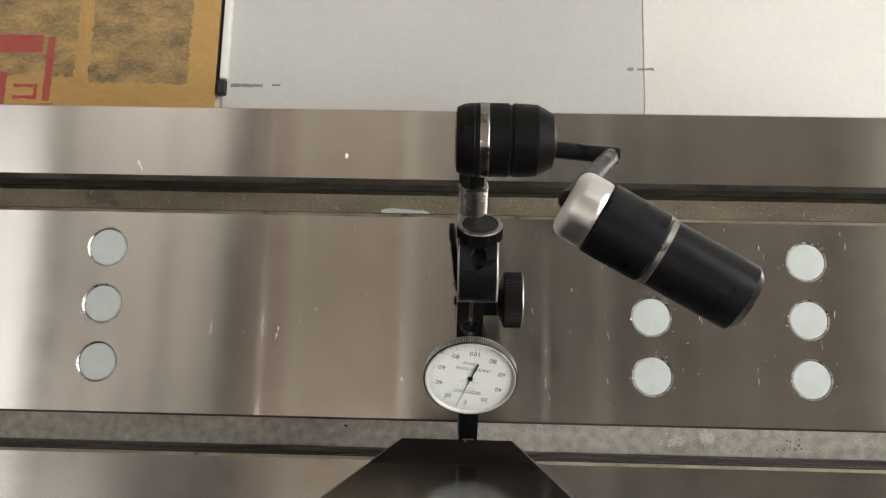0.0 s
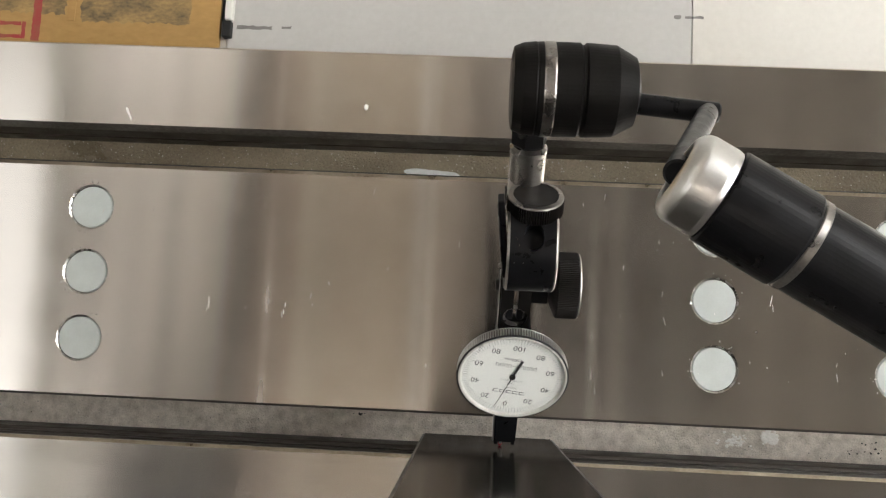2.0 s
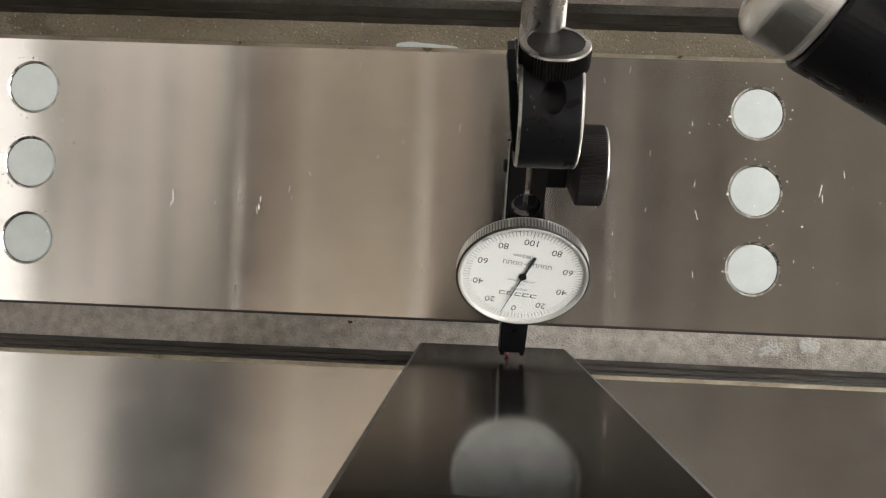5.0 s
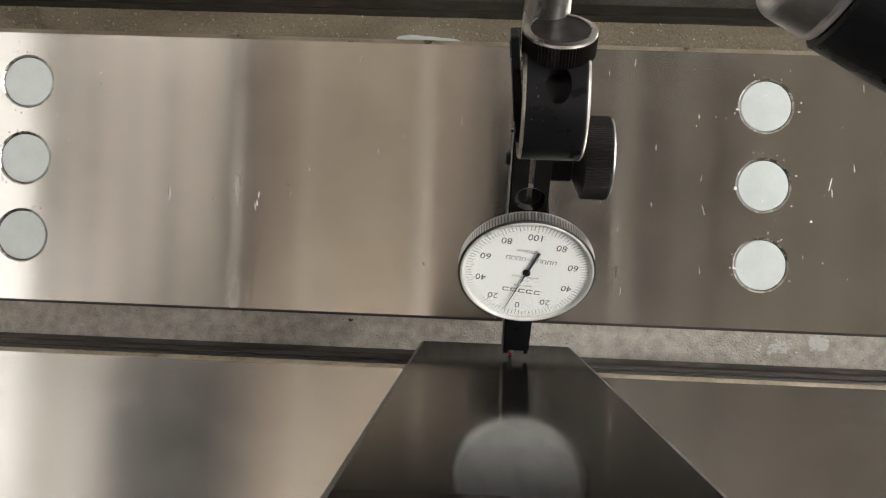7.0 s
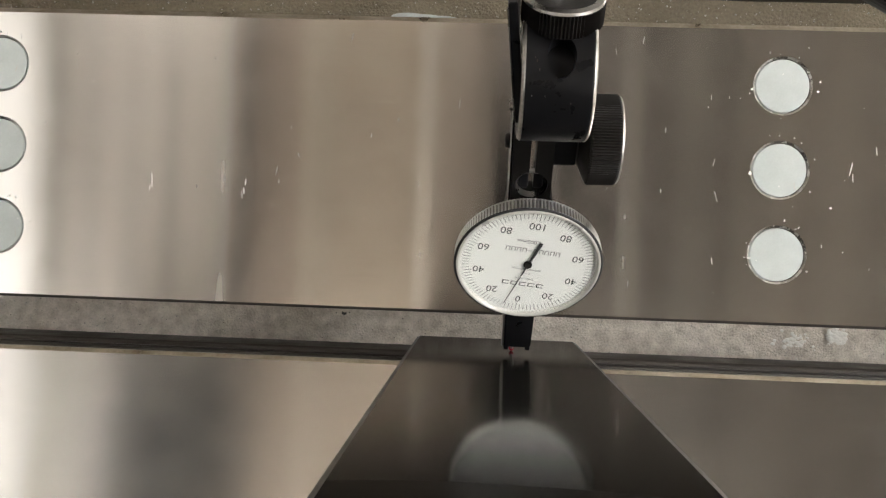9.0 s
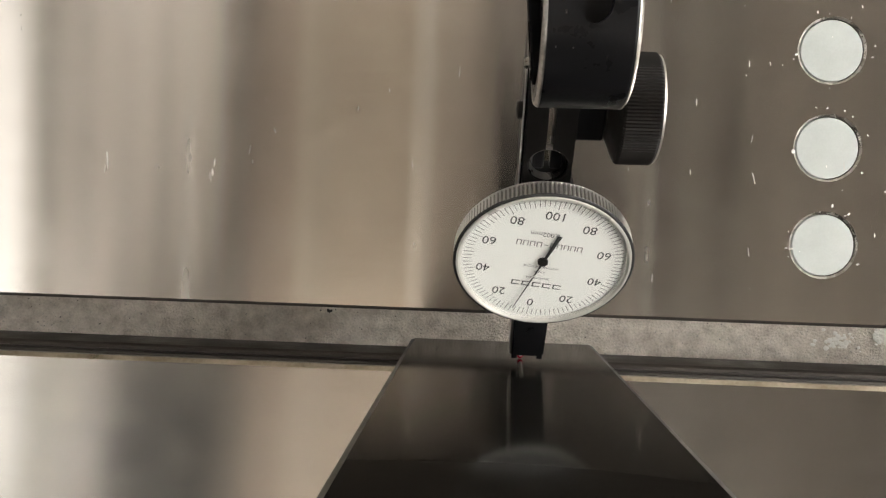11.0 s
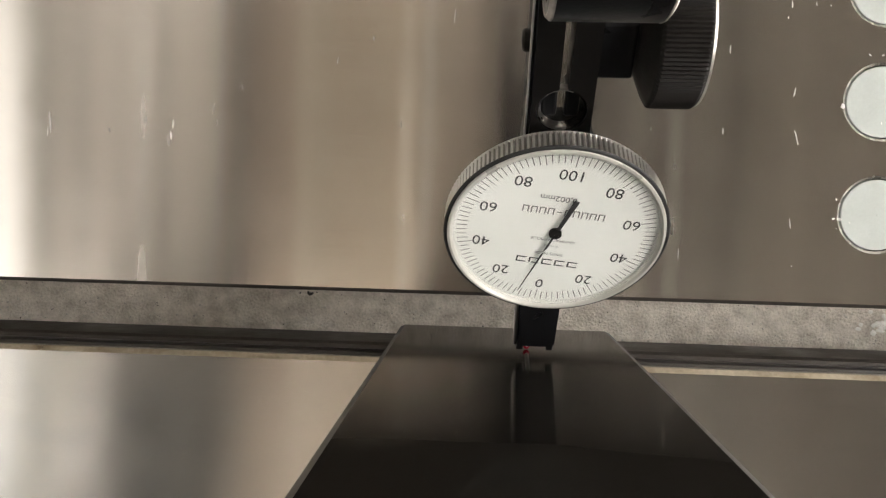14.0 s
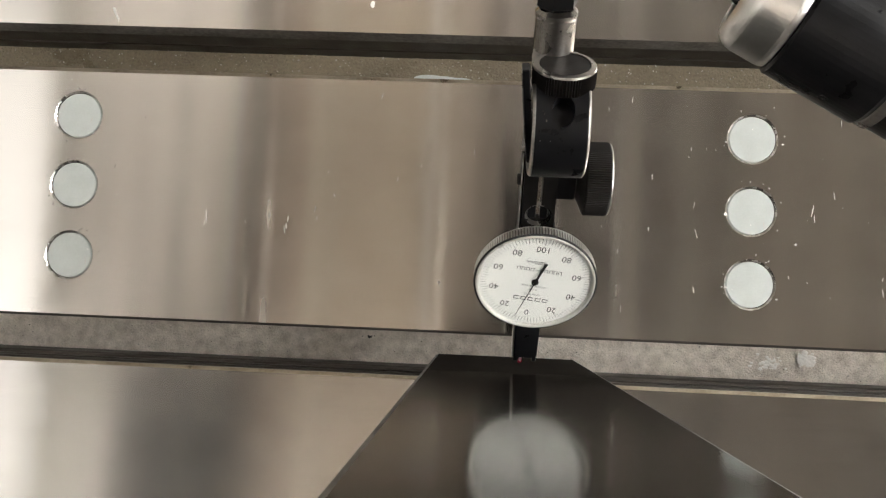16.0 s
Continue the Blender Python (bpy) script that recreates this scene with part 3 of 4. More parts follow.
prism(bm, [(0.8, 46.0)] + arc_r + [(0.0, 14.0), (5.2, 14.0), (5.2, 46.0)], -13.5, -7.0)
box(bm, -5.2, 5.2, 45.9, 66.0, -19.5, -7.0, 0.4)
jaw = part("split_bar", bm, BLACK_BROWN, clamp, "split dark steel bar with a round eye", smooth=False)
bm = bmesh.new()
lathe(bm, [(4.25, -9.0), (4.25, -7.6), (3.95, -7.3), (3.7, -9.4)], 40, centre=(0, 21.5, 0), caps=False)
part("eye_bush", bm, ROD_STEEL, jaw, "worn bright bush in the eye")
bm = bmesh.new()
for sx in (-1, 1):
    box(bm, sx * 1.9 - 1.3, sx * 1.9 + 1.3, 18.6, 24.0, -15.0, -9.5, 0.5)
part("dovetail_jaw", bm, BLACK_STEEL, jaw, "dark jaw inside the eye")
bm = bmesh.new()
box(bm, -5.95, -5.25, 14.0, 68.0, -19.0, -7.6, 0.2)
plate = part("side_plate", bm, BLACK_BROWN, clamp, "thin dark plate along the bar's side")
bm = bmesh.new()
box(bm, -6.05, -5.7, 14.5, 67.5, -8.3, -7.5, 0.1)
part("worn_edge", bm, CHROME, plate, "bright worn edge")
bm = bmesh.new()
lathe(bm, [(1.9, 0), (1.9, 0.9), (1.5, 1.3), (0.7, 1.3), (0.6, 0.7)], 24, centre=(-5.95, 32.0, -12.0), turn=Matrix.Rotation(radians(-90), 4, "Y"))
part("screw_head", bm, KNOB_BLACK, clamp, "small round screw head")
# side knob
bm = bmesh.new()
lathe(bm, [(3.4, 5.9), (3.4, 11.2), (5.6, 11.4), (10.6, 13.6), (11.5, 14.2), (11.5, 20.8), (11.1, 21.4), (9.6, 21.6)], 400, axis="x", centre=(-0.5, 33.2, -11.8), knurl=(4, 5), depth=0.28)
knob = part("side_knob", bm, KNOB_BLACK, clamp, "large knurled black clamping knob")
bm = bmesh.new()
lathe(bm, [(11.15, 21.3), (11.0, 21.75), (9.5, 21.9)], 96, axis="x", centre=(-0.5, 33.2, -11.8), caps=False)
part("knob_rim", bm, ROD_BRIGHT, knob, "worn bright rim")
bm = bmesh.new()
box(bm, 5.0, 10.9, 27.4, 37.5, -15.6, -8.0, 0.5)
part("spacer", bm, BLACK_STEEL, clamp)

# ring across the bar, its axis along the bar's width; centre (71, 132) in y and z
RY, RZ = 71.0, 132.0
cy, cz = RY - 29.4, RZ - 85.4
ct, st = math.cos(radians(TILT)), math.sin(radians(TILT))
RV, RW = cy * ct + cz * st, -cy * st + cz * ct
bm = bmesh.new()
rows = [(10.4, -5.6), (13.2, -5.6), (13.9, -5.0), (14.0, -4.6)] + [(14.0, -4.6 + 13.0 * k / 40) for k in range(1, 40)] + [(14.0, 8.4), (13.9, 8.8), (13.2, 9.4), (10.4, 9.4), (10.4, -5.6)]
lathe(bm, rows, 240, axis="x", centre=(0, RV, RW), caps=False)
rng_ring = random.Random(21)
REC = radians(TILT + 4.0)
top_dir, ring_c = Vector((0, math.sin(REC), math.cos(REC))), Vector((1.9, RV, RW))


def in_recess(p):
    """How far a point of the ring lies from the middle of the oval screw recess; below 1 inside."""
    d = p - ring_c
    radial = Vector((0, d.y, d.z))
    arc = radial.angle(top_dir, 3.0) * 14.0 if radial.length > 13.8 else 99.0
    return math.hypot((p.x - 2.2) / 2.9, arc / 4.4)


gone = [f for f in bm.faces if in_recess(f.calc_center_median()) < 1.0]
bmesh.ops.delete(bm, geom=gone, context="FACES")
rim = [e for e in bm.edges if e.is_boundary and in_recess((e.verts[0].co + e.verts[1].co) / 2) < 1.4]
side_dir = Vector((0, math.cos(REC), -math.sin(REC)))
for v in {v for e in rim for v in e.verts}:
    q = in_recess(v.co)
    d = v.co - ring_c
    turn = math.atan2(d.dot(side_dir), d.dot(top_dir)) / q
    v.co = Vector((2.2 + (v.co.x - 2.2) / q, RV, RW)) + (top_dir * math.cos(turn) + side_dir * math.sin(turn)) * 14.0
walls = bmesh.ops.extrude_edge_only(bm, edges=rim)["geom"]
for v in [g for g in walls if isinstance(g, bmesh.types.BMVert)]:
    flat = Vector((0, v.co.y - RV, v.co.z - RW))
    v.co -= flat.normalized() * 3.3
ring = part("clamp_ring", bm, BLACK_STEEL, clamp, "broad black clamp ring with an oval screw recess")
bm = bmesh.new()
lathe(bm, [(13.15, -5.66), (13.5, -5.68), (13.95, -5.2), (14.03, -4.95), (13.9, -4.9)], 96, axis="x", centre=(0, RV, RW), caps=False)
lathe(bm, [(13.4, 9.46), (13.93, 9.05), (14.03, 8.8), (13.9, 8.75)], 96, axis="x", centre=(0, RV, RW), caps=False)
part("ring_edge", bm, ROD_BRIGHT, ring, "bright worn ring edges")
bm = bmesh.new()
lathe(bm, [(10.38, -3.6), (9.6, -3.6), (9.6, 8.6), (10.38, 8.6)], 64, axis="x", centre=(0, RV, RW), caps=False)
part("ring_lining", bm, INK, ring, "dark lining inside the ring")
bm = bmesh.new()
lathe(bm, [(9.5, 3.0), (9.5, 8.0)], 64, axis="x", centre=(0, RV, RW))
part("swivel_core", bm, INK, ring, "dark swivel core")
bm = bmesh.new()
box(bm, -1.0, 1.0, -9, 19, -2.4, 2.4, 0.4)
lever = part("lever", bm, BLACK_STEEL, clamp, "thin dark lever leaning through the ring")
lever.matrix_basis = at(-6.0, 62, 9.5, 0, 0, 6.0)
bm = bmesh.new()
box(bm, -1.25, -0.95, -8, 18, 1.6, 2.5, 0.1)
part("worn_edge", bm, ROD_STEEL, lever, "bright worn edge")
bm = bmesh.new()
lathe(bm, [(1.0, 0), (1.0, 0.8), (0.7, 1.1), (0.3, 1.1)], 20, centre=(-1.0, -6, 0), turn=Matrix.Rotation(radians(-90), 4, "Y"))
part("pin", bm, ROD_STEEL, lever, "small bright pin")
bm = bmesh.new()
for k in range(9):
    a, x, w = radians(TILT + rng_ring.uniform(-48, 34)), rng_ring.uniform(-3.5, 8.0), rng_ring.uniform(0.1, 0.3)
    if abs(x - 2.2) < 3.4 and abs(a - REC) < 0.42:
        continue
    box(bm, x - w * 0.4, x + w * 0.4, -w, w, 13.99, 14.03, 0, Matrix.Translation((0, RV, RW)) @ Matrix.Rotation(-a, 4, "X"))
part("scuff", bm, ROD_STEEL, ring, "small bright scuffs on the black finish", smooth=False)
# screw that enters the recess
SCREW = Vector((2.4, 0, 6.0))
bm = bmesh.new()
lathe(bm, [(2.2 + 0.35 * (k % 2), 62.0 + 0.6 * k) for k in range(24)], 24, turn=Matrix.Translation(SCREW) @ AXES["y"])
part("clamp_screw", bm, ROD_STEEL, clamp, "threaded steel screw")
bm = bmesh.new()
lathe(bm, [(7.7, 74.2), (8.5, 74.7), (8.5, 79.2), (8.1, 80.0), (6.9, 80.3), (6.7, 80.0), (0.4, 79.8)], 280, turn=Matrix.Translation(SCREW) @ AXES["y"], knurl=(1, 2), depth=0.5)
tk = part("top_knob", bm, KNOB_BLACK, clamp, "knurled black thumb screw")
bm = bmesh.new()
lathe(bm, [(8.35, 79.5), (8.15, 80.06), (6.95, 80.36), (6.75, 80.2)], 80, turn=Matrix.Translation(SCREW) @ AXES["y"], caps=False)
part("knob_rim", bm, ROD_STEEL, tk, "worn grey rim")
# rod and hexagon nut, along the clamp
ROD = Vector((-0.3, 0, -4.0))
bm = bmesh.new()
lathe(bm, [(5.4, 58.0), (5.5, 58.4), (5.5, 89.0), (5.7, 89.6), (5.7, 90.6), (4.7, 91.4), (4.0, 91.6)], 64, turn=Matrix.Translation(ROD) @ AXES["y"])
part("rod", bm, ROD_STEEL, clamp, "ground steel rod")
bm = bmesh.new()
lathe(bm, [(4.6, 91.4), (5.5, 92.4), (5.5, 101.4), (4.6, 102.4)], 6, turn=Matrix.Translation(ROD) @ AXES["y"] @ Matrix.Rotation(radians(15), 4, "Z"))
part("hex_nut", bm, BLACK_STEEL, clamp, "dark hexagon nut", smooth=False)
bm = bmesh.new()
bar(bm, (-0.3, 60.0, -12.0), (-0.3, 60.0, 2.0), 5.0)
part("swivel_boss", bm, BLACK_BROWN, clamp)

# ---- the articulated arm that carries the clamp ----
arm = tagged(empty("support_arm", at(44, 112, 162)), "black articulated arm with a bright ball joint carrying the clamp", "support arm")


def from_arm(p):
    return Vector(p) - Vector((44, 112, 162))


bm = bmesh.new()
lathe(bm, [(9.0, -17.5), (11.5, -17.0), (12.6, -14.5), (13.0, -11.0), (12.8, -10.6), (13.0, -10.2), (13.0, 1.0), (12.4, 1.6), (12.4, 2.2), (13.0, 2.8), (12.6, 11.0), (9.6, 16.5), (4.5, 18.0)], 64, axis="x")
part("joint_drum", bm, BLACK_BROWN, arm, "ribbed dark steel joint drum")
bm = bmesh.new()
lathe(bm, [(13.06, -9.0), (13.2, -8.6), (13.2, -6.2), (13.06, -5.8)], 64, axis="x", caps=False)
part("drum_band", bm, ROD_STEEL, arm, "worn steel band")
bm = bmesh.new()
bar(bm, from_arm((60, 109, 162)), from_arm((84, 106.6, 163)), 3.0)
part("link_rod", bm, BLACK_STEEL, arm)
bm = bmesh.new()
bar(bm, from_arm((81.5, 107.5, 161.5)), from_arm((58.8, 76.7, 219.0)), 2.9)
part("link_rod", bm, BLACK_STEEL, arm)
END, WAY = Vector((66.6, 72.3, 220.0)), Vector((0.87, -0.49, 0.0)).normalized()
m, length = between(from_arm(END - WAY * 9.5), from_arm(END))
bm = bmesh.new()
lathe(bm, [(5.9, 3.4), (5.95, 0.8), (6.2, 0.2)] + [(6.5 + 3.4 * math.sin(radians(a)), 3.6 - 3.6 * math.cos(radians(a))) for a in range(0, 91, 9)] + [(9.9, 8.2), (9.8, 8.8), (9.6, length)], 96, turn=m, caps=False)
socket = part("ball_joint", bm, MIRROR_CHROME, arm, "bright chromed ball joint collar")
bm = bmesh.new()
lathe(bm, [(0.3, 0.4), (2.6, 0.7), (4.6, 1.8), (5.8, 3.8), (5.9, 6.0)], 48, turn=m, caps=False)
part("ball", bm, BLACK_STEEL, socket, "black ball in the collar")
bm = bmesh.new()
m, length = between(from_arm(END + WAY * 0.2), from_arm(END + WAY * 46.0))
lathe(bm, [(7.0, 0), (10.0, 0.0), (10.4, 0.5), (10.4, 17.0), (9.8, 17.8), (9.8, length - 2), (8.0, length)], 64, turn=m)
tube = part("upper_arm", bm, BLACK_STEEL, arm, "black tubular arm")
bm = bmesh.new()
lathe(bm, [(9.85, 17.75), (10.1, 18.0), (10.1, 19.4), (9.85, 19.6)], 64, turn=m, caps=False)
part("ring_line", bm, ROD_STEEL, tube, "thin bright ring on the arm")

# ---- beyond the table: sheet covers and a sheet of cardboard, lower down ----
bm = bmesh.new()
box(bm, -190.0, 186.8, 120.0, 900.0, -262.0, -257.0, 0.8)
tagged(part("cover_panel", bm, PANEL_GREY), "grey painted sheet cover below the table", "cover panel", kind="structure")
bm = bmesh.new()
box(bm, 186.9, 900.0, 120.0, 900.0, -261.5, -256.2, 0.3)
tagged(part("cover_panel", bm, PANEL_LIGHT), "light cream painted sheet cover below the table", "cover panel", kind="structure")
bm = bmesh.new()
box(bm, -900.0, -190.6, 120.0, 900.0, -264.0, -260.0, 0.8)
tagged(part("cover_panel", bm, PANEL_GREY), "grey sheet cover under the cardboard", "cover panel", kind="structure")
bm = bmesh.new()
box(bm, -900.0, 900.0, -400.0, 900.0, -900.0, -264.2, 3)
tagged(part("machine_base", bm, PANEL_GREY), "grey painted machine base carrying the table", "machine base", kind="structure")
bm = bmesh.new()
box(bm, -320.0, 320.0, -200.0, 118.0, -264.1, -62.1, 3)
tagged(part("saddle", bm, PANEL_GREY), "grey cast saddle under the machine table", "saddle", kind="structure")

card = tagged(empty("cardboard_sheet", at(-380, 400, -260)), "worn brown cardboard sheet with dark smudges and red print", "cardboard")
bm = bmesh.new()
box(bm, -320, 183.5, -270, 400, 0.05, 4.6, 0.7)
part("board", bm, CARD, card, "plain brown cardboard")


def ragged(x0, x1, y0, y1, z, wob, seed, step=2.5):
    """A thin printed patch with an uneven outline."""
    rng = random.Random(seed)
    pts = []
    for (ax, ay), (bx, by) in (((x0, y0), (x1, y0)), ((x1, y0), (x1, y1)), ((x1, y1), (x0, y1)), ((x0, y1), (x0, y0))):
        n = max(2, int(math.hypot(bx - ax, by - ay) / step))
        for i in range(n):
            f = i / n
            pts.append((ax + (bx - ax) * f + rng.uniform(-wob, wob), ay + (by - ay) * f + rng.uniform(-wob, wob)))
    bm = bmesh.new()
    prism(bm, pts, z, z + 0.05)
    return bm


part("smudge", ragged(67, 158, -108, 300, 4.6, 1.3, 2), CARD_SMUDGE, card, "dark ink smudge", smooth=False)
part("smudge", ragged(-60, 54, -102, 300, 4.6, 1.4, 3), CARD_SMUDGE, card, "dark ink smudge", smooth=False)
bm = bmesh.new()
box(bm, 56.5, 62.5, -108, 300, 4.55, 5.5, 0.4)
part("crease", bm, CARD, card, "raised fold")
for x0, x1, y0, y1 in ((-40, 23, -80, -63), (27, 34, -126, -64), (-30, -7, -132, -99), (0, 18, -113, -110), (18.5, 22, -124, -110), (0, 18, -124, -121), (26, 38, -130.5, -128), (26, 38, -134, -131.5)):
    part("print_bar", ragged(x0, x1, y0, y1, 4.68, 0.45, int(x0 + 99)), RED_PRINT, card, "faded red print bar", smooth=False)
edge = tagged(empty("edge_strip", at(-188.8, 400, -257)), "white plastic edge strip with a black end beside the cardboard", "edge strip")
bm = bmesh.new()
box(bm, -3.2, 3.2, -104, 500, -2.9, 6.5, 1.2)
part("strip_body", bm, WHITE_EDGE, edge)
bm = bmesh.new()
box(bm, -5.0, 2.6, -118, -104.5, -2.9, 5.5, 1.0)
part("end_cap", bm, RUBBER_SHADE, edge, "black rubber end cap")
# black strip in place of the shadow along the edge strip's left side
bm = bmesh.new()
box(bm, -6.6, -3.4, -104, 500, -2.9, 2.5, 0.5)
part("shadow_strip", bm, RUBBER_SHADE, edge, "dark strip standing for the shadow beside the edge strip")
for x0, x1, y0, y1, s in ((-183, -154, 290.6, 293.6, 4), (-146, -138, 291.5, 294, 5), (172, 178, 311, 314, 6), (181, 196, 311.5, 313.5, 7)):
    z = -256.98 if x0 < 186 and x1 < 187 else -256.1
    ob = part("scuff_mark", ragged(x0, x1, y0, y1, 0, 0.5, s, 3.0), SCUFF, smooth=False)
    ob.location = (0, 0, z * MM)
    tagged(ob, "faint dark scuff on the sheet cover", "scuff", kind="stuff")

# ---- grit, chips and splashes ----
rng = random.Random(11)


def grit(name, label, mat, spots, flat=False):
    bm = bmesh.new()
    for x, y, z, r in spots:
        m = Matrix.Translation((x, y, z)) @ Euler((rng.uniform(0, 3), rng.uniform(0, 3), rng.uniform(0, 3))).to_matrix().to_4x4() @ Matrix.Diagonal((r, r * rng.uniform(0.5, 1.0), r * rng.uniform(0.3, 0.7), 1))
        if flat:
            m = Matrix.Translation((x, y, z)) @ Matrix.Diagonal((r, r * rng.uniform(0.5, 1.0), r * 0.25, 1))
        bmesh.ops.create_icosphere(bm, subdivisions=1, radius=1.0, matrix=m)
    return tagged(part(name, bm, mat, smooth=False), label, "grit", kind="stuff")


grit("slot_grit", "pale grit and chips scattered on the slot bottoms", DEBRIS,
     [(rng.uniform(-240, 270), rng.uniform(-12, 10) + (0 if rng.random() < 0.6 else 129.6), -30.75, rng.choice((0.15, 0.2, 0.25, 0.3, 0.4, 0.5))) for _ in range(2600)])
grit("white_residue", "lumps of dried white residue in the slot", RESIDUE,
     [(166.8 + rng.gauss(0, 1.7), 2.6 + rng.gauss(0, 1.3), -30.5, rng.uniform(0.6, 1.7)) for _ in range(80)] + [(150 + rng.gauss(0, 4), 0.5 + rng.gauss(0, 1.6), -30.6, rng.uniform(0.4, 1.3)) for _ in range(45)], True)
grit("dark_chips", "dark curled chips lying in the slot", INK,
     [(-34.7 + rng.gauss(0, 1.5), 4.5 + rng.gauss(0, 0.5), -31.0, rng.uniform(0.4, 0.9)) for _ in range(7)] + [(215 + rng.gauss(0, 5), 1.0 + rng.gauss(0, 2), -31.0, rng.uniform(0.4, 1.0)) for _ in range(14)] + [(rng.uniform(-230, 260), rng.uniform(-9, 9), -31.0, rng.uniform(0.15, 0.4)) for _ in range(80)])
bm = bmesh.new()
for k in range(3):
    m = Matrix.Translation((-12 + 7 * k, 128.6 - 0.5 * k, -31.2)) @ Matrix.Diagonal((7.5, 1.9, 0.5, 1))
    bmesh.ops.create_uvsphere(bm, u_segments=24, v_segments=10, radius=1.0, matrix=m)
tagged(part("coolant_puddle", bm, WET), "small milky coolant puddle in the slot", "puddle", kind="stuff")


def splash(name, label, spots, mat=SPLASH):
    bm = bmesh.new()
    for x, y, w, h, turn in spots:
        n = 9
        out = [(x + (w * math.cos(2 * math.pi * k / n) * math.cos(turn) - h * math.sin(2 * math.pi * k / n) * math.sin(turn)) * rng.uniform(0.7, 1.2),
                y + (w * math.cos(2 * math.pi * k / n) * math.sin(turn) + h * math.sin(2 * math.pi * k / n) * math.cos(turn)) * rng.uniform(0.7, 1.2)) for k in range(n)]
        prism(bm, out, 0.005, 0.02)
    return tagged(part(name, bm, mat, smooth=False), label, "scratch marks", kind="stuff")


MARKS = [(-70.5, 51.0, 0.35, 1.6, 0.2), (-77.5, 57.0, 0.7, 1.6, 0.0), (-88.0, 53.5, 0.3, 0.8, 0.1), (150, 53, 0.5, 0.5, 0)]
MARKS += [(rng.uniform(-200, 240), rng.uniform(14, 116), rng.uniform(0.1, 0.22), rng.uniform(0.3, 2.2), rng.gauss(0, 0.15)) for _ in range(60)]
MARKS += [(hx + 11.6 * math.cos(a) * rng.uniform(1.0, 1.18), hy + 11.6 * math.sin(a) * rng.uniform(1.0, 1.18), rng.uniform(0.15, 0.5), rng.uniform(0.15, 0.55), rng.uniform(0, 3)) for hx, hy in HOLES for a in [rng.uniform(0, 6.28) for _ in range(6)]]
FLECKS = [(-105.6, 55.7, 0.3, 3.4, 0.08), (-106.3, 52.6, 0.18, 1.2, -0.1), (-69.2, 55.6, 0.3, 1.6, -0.05), (-69.8, 52.4, 0.35, 1.3, 0.1), (-36.4, 152.9, 1.2, 1.6, 0), (-152.3, 145.3, 0.6, 4.0, 0.5), (156.7, 67.2, 0.25, 3.0, -0.2), (157.6, 64.4, 0.2, 2.0, 0.1)]
FLECKS += [(rng.uniform(-215, -120), rng.uniform(14, 116), rng.uniform(0.1, 0.25), rng.uniform(0.15, 0.5), rng.gauss(0, 0.4)) for _ in range(34)]
FLECKS += [(rng.uniform(95, 240), rng.uniform(14, 116), rng.uniform(0.1, 0.2), rng.uniform(0.12, 0.4), rng.gauss(0, 0.4)) for _ in range(26)]
FLECKS += [(hx - 10.8 + rng.gauss(0, 0.4), hy + rng.uniform(-6, 4), rng.uniform(0.3, 0.8), rng.uniform(0.3, 0.8), 0) for hx, hy in HOLES]
splash("dried_flecks", "white dried coolant flecks on the ground table", FLECKS, RESIDUE)
splash("scratch_marks", "fine bright scratches and specks on the ground table", MARKS)

# ---- the workshop that closes the place ----
Z0, ZC = -900.0, 2500.0


def slab(name, x0, x1, y0, y1, z0, z1, mat, label, category, bevel=0.0, kind="structure"):
    bm = bmesh.new()
    box(bm, x0, x1, y0, y1, z0, z1, bevel)
    return tagged(part(name, bm, mat, smooth=False), label, category, kind=kind)


slab("floor", -3200, 3200, -3200, 3200, Z0 - 50, Z0, CONCRETE, "grey concrete workshop floor", "floor")
slab("wall_west", -3300, -3200, -3200, 3200, Z0, ZC, WALL, "plain painted workshop wall", "wall")
slab("wall_east", 3200, 3300, -3200, 3200, Z0, ZC, WALL, "plain painted workshop wall", "wall")
slab("wall_south", -3200, 3200, -3300, -3200, Z0, ZC, DARK_WALL, "dark painted workshop wall", "wall")
slab("wall_north", -3200, 3200, 3200, 3300, Z0, ZC, WALL, "plain painted workshop wall", "wall")
slab("ceiling", -3200, 3200, -3200, 3200, ZC, ZC + 60, CEILING, "unseen light grey ceiling boards", "ceiling")
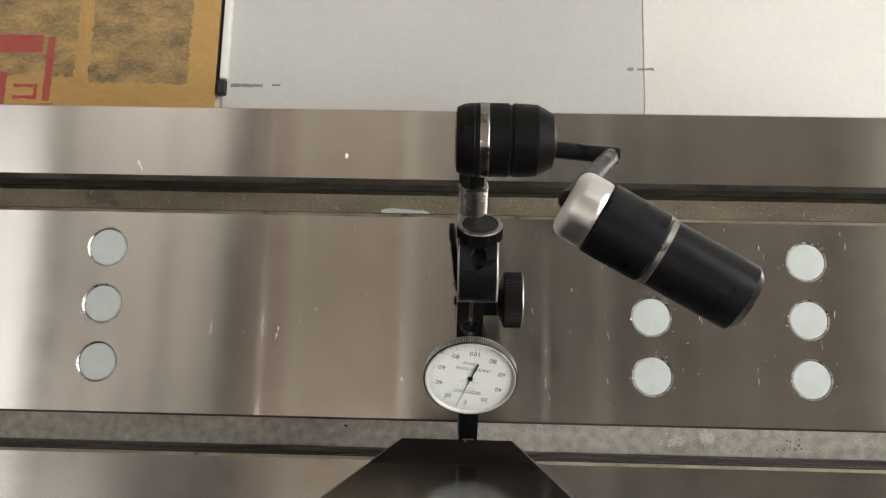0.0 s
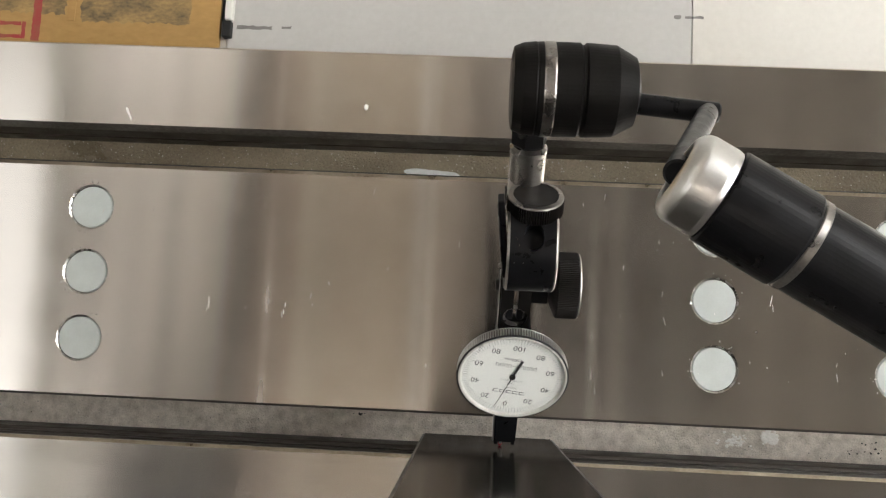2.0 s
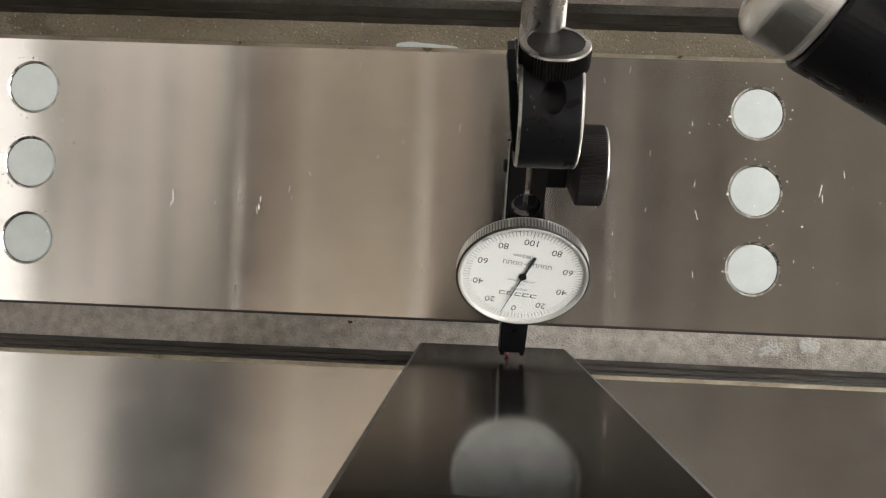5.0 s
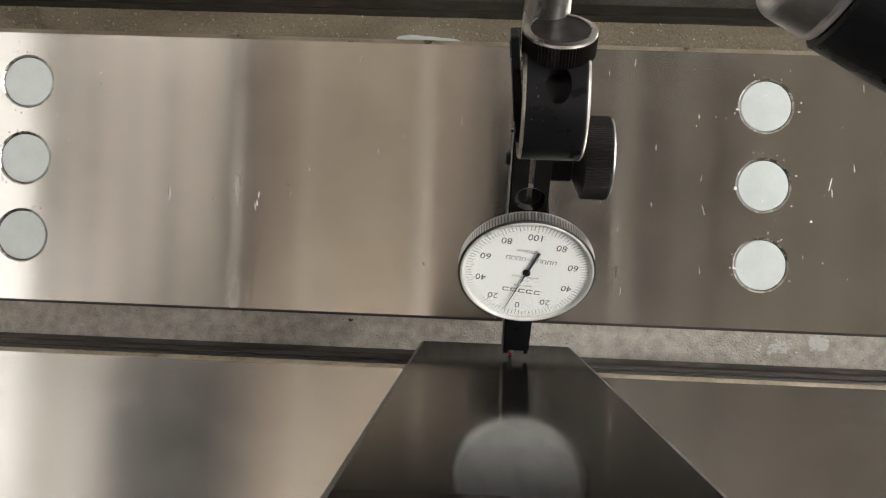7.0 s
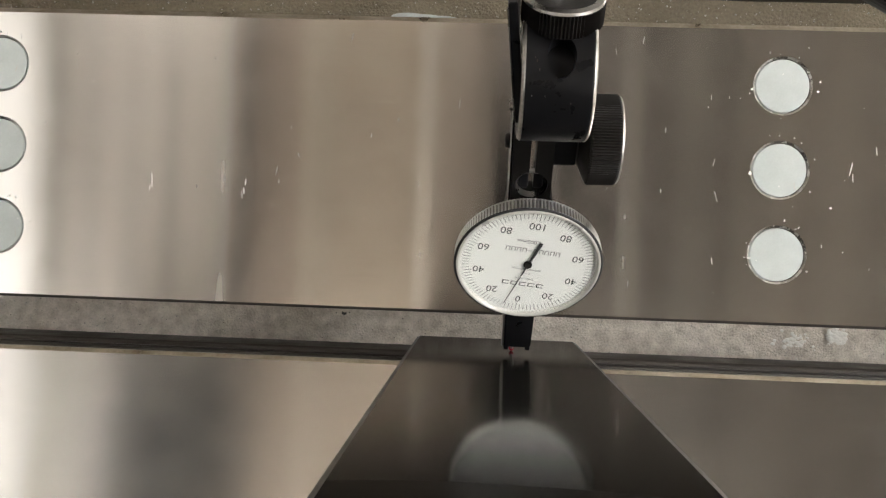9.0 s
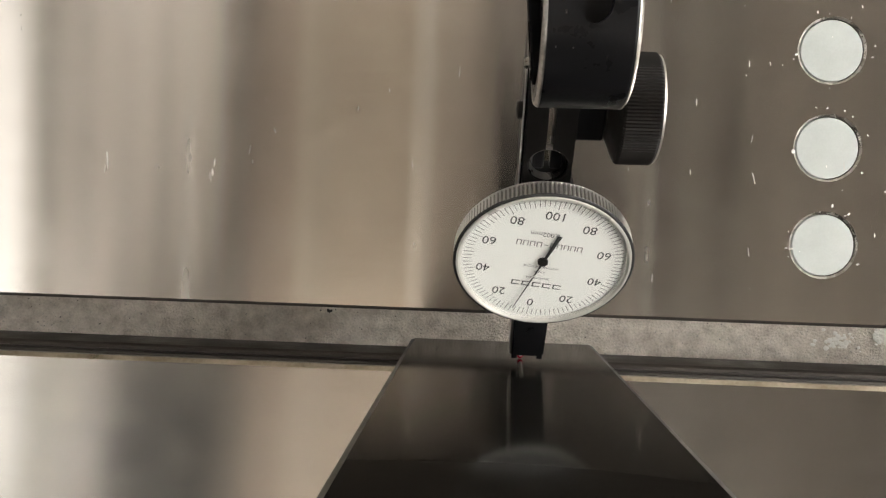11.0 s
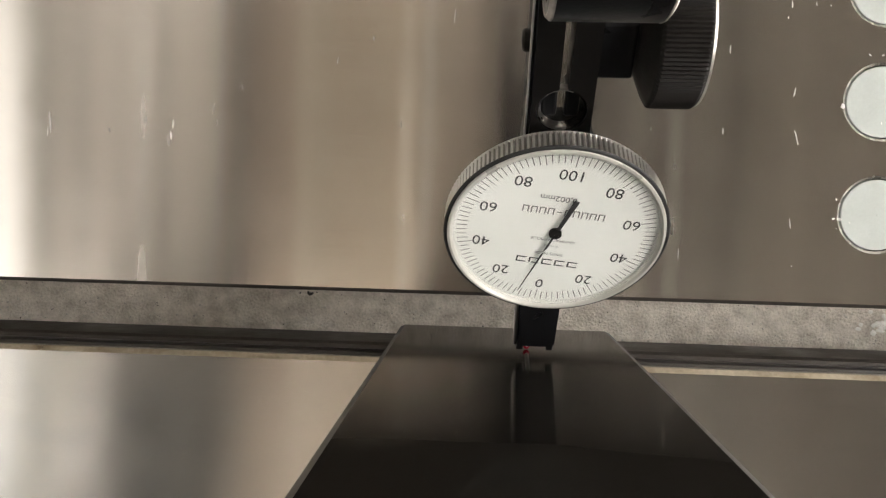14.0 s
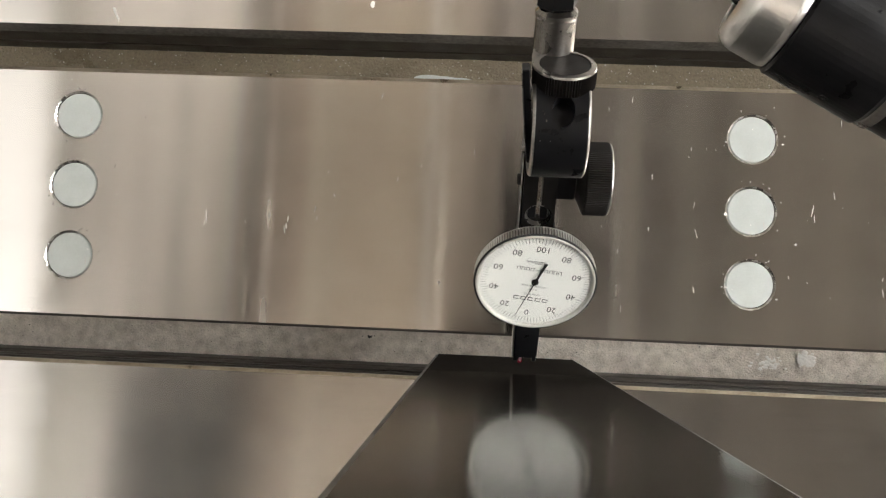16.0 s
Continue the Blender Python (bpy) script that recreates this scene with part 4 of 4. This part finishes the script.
# added unseen ceiling bands, toned and spaced for their reflections in the table
REFLECTED_BANDS = [
    ("white_band", -1420, -1080, 0, (0.90, 0.89, 0.86), "added white ceiling band mirrored in the table"),
    ("grey_tone_band", -1075, -835, 0, (0.84, 0.83, 0.79), "unseen light grey ceiling boards"),
    ("dark_band", -825, -765, 60, (0.28, 0.265, 0.245), "added dark ceiling band mirrored in the table"),
    ("umber_band", -755, -600, 20, (0.37, 0.325, 0.28), "added umber ceiling band mirrored in the table"),
    ("tan_band", -595, -500, 0, (0.60, 0.555, 0.48), "added tan ceiling band mirrored in the table"),
    ("brown_band", -495, -330, 0, (0.46, 0.41, 0.345), "added brown ceiling band mirrored in the table"),
    ("ochre_band", -325, -190, 0, (0.54, 0.48, 0.40), "added ochre ceiling band mirrored in the table"),
    ("pale_band", -180, -150, 20, (0.88, 0.85, 0.80), "added pale ceiling band mirrored in the table"),
    ("olive_band", -145, 60, 0, (0.43, 0.39, 0.34), "added olive ceiling band mirrored in the table"),
    ("warm_grey_band", 70, 190, 70, (0.33, 0.31, 0.285), "added dropped grey ceiling band mirrored in the table"),
    ("slate_band", 200, 495, 0, (0.20, 0.19, 0.175), "added slate ceiling band mirrored in the table"),
    ("pale_band", 505, 545, 20, (0.42, 0.40, 0.37), "added pale ceiling band mirrored in the table"),
    ("slate_band", 555, 860, 0, (0.215, 0.205, 0.188), "added slate ceiling band mirrored in the table"),
    ("grey_tone_band", 870, 1500, 0, (0.26, 0.245, 0.222), "added warm grey ceiling band mirrored in the table"),
]
for name, x0, x1, drop, colour, label in REFLECTED_BANDS:
    count = max(1, round((x1 - x0) / 62))
    wide = (x1 - x0) / count
    for k in range(count):
        shade = rng.uniform(0.74, 1.26) if count > 1 else 1.0
        tone = (colour[0] * shade * 1.03, colour[1] * shade * 0.99, colour[2] * shade * 0.97)
        paint = material(name + "_paint", tone, 0.8, 0.0, dark=tuple(c * 0.85 for c in tone), scale=3, fine=60)
        slab(name, x0 + k * wide, x0 + (k + 1) * wide - 3, -2900, 2900, ZC - 40 - drop, ZC - 4, paint, label, "ceiling", 6)

# added unseen slab; it puts a dark reflection on the front strip
paint = material("front_slab_paint", (0.055, 0.054, 0.053), 0.7, 0.0, scale=3, fine=60)
slab("dark_front_slab", -1190, -830, -2900, -330, ZC - 170, ZC - 42, paint, "added dark ceiling slab that darkens the front strip's reflection", "ceiling", 12)


def ceiling_lamp(x, y, w, h, glow, label):
    lamp = tagged(empty("ceiling_lamp", at(x, y, ZC - 70)), label, "lamp", "ceiling lamps")
    bm = bmesh.new()
    box(bm, -w / 2 - 25, w / 2 + 25, -h / 2 - 25, h / 2 + 25, 6, 66, 4)
    part("housing", bm, WHITE_EDGE, lamp, "white sheet housing")
    bm = bmesh.new()
    box(bm, -w / 2, w / 2, -h / 2, h / 2, -12, 4, 3)
    part("diffuser", bm, glow, lamp, "glowing diffuser")


ceiling_lamp(-1830, -400, 620, 2800, LAMP_L, "long glowing ceiling panel")
ceiling_lamp(2400, 300, 800, 3400, LAMP_R, "long glowing ceiling panel")


def uplight(y, glow):
    """An added hanging tray, unseen, that throws fill light on to the ceiling."""
    lamp = tagged(empty("uplight", at(-650, y, ZC - 520)), "added unseen white tray lamp brightening the ceiling", "lamp", "hanging lamps")
    bm = bmesh.new()
    box(bm, -1500, 1500, -130, 130, -60, -6, 4)
    part("tray", bm, WHITE_EDGE, lamp, "white sheet tray")
    bm = bmesh.new()
    box(bm, -1480, 1480, -110, 110, -4, 6, 3)
    part("diffuser", bm, glow, lamp, "glowing diffuser")
    for x in (-1200, 1200):
        bm = bmesh.new()
        bar(bm, (x, 0, -5), (x, 0, 510), 6, 12)
        part("hanger", bm, ROD_STEEL, lamp, "thin steel hanger")


# added fill: both trays brighten the ceiling that the table mirrors
uplight(1480, FILL_B)
uplight(-1050, FILL_F)
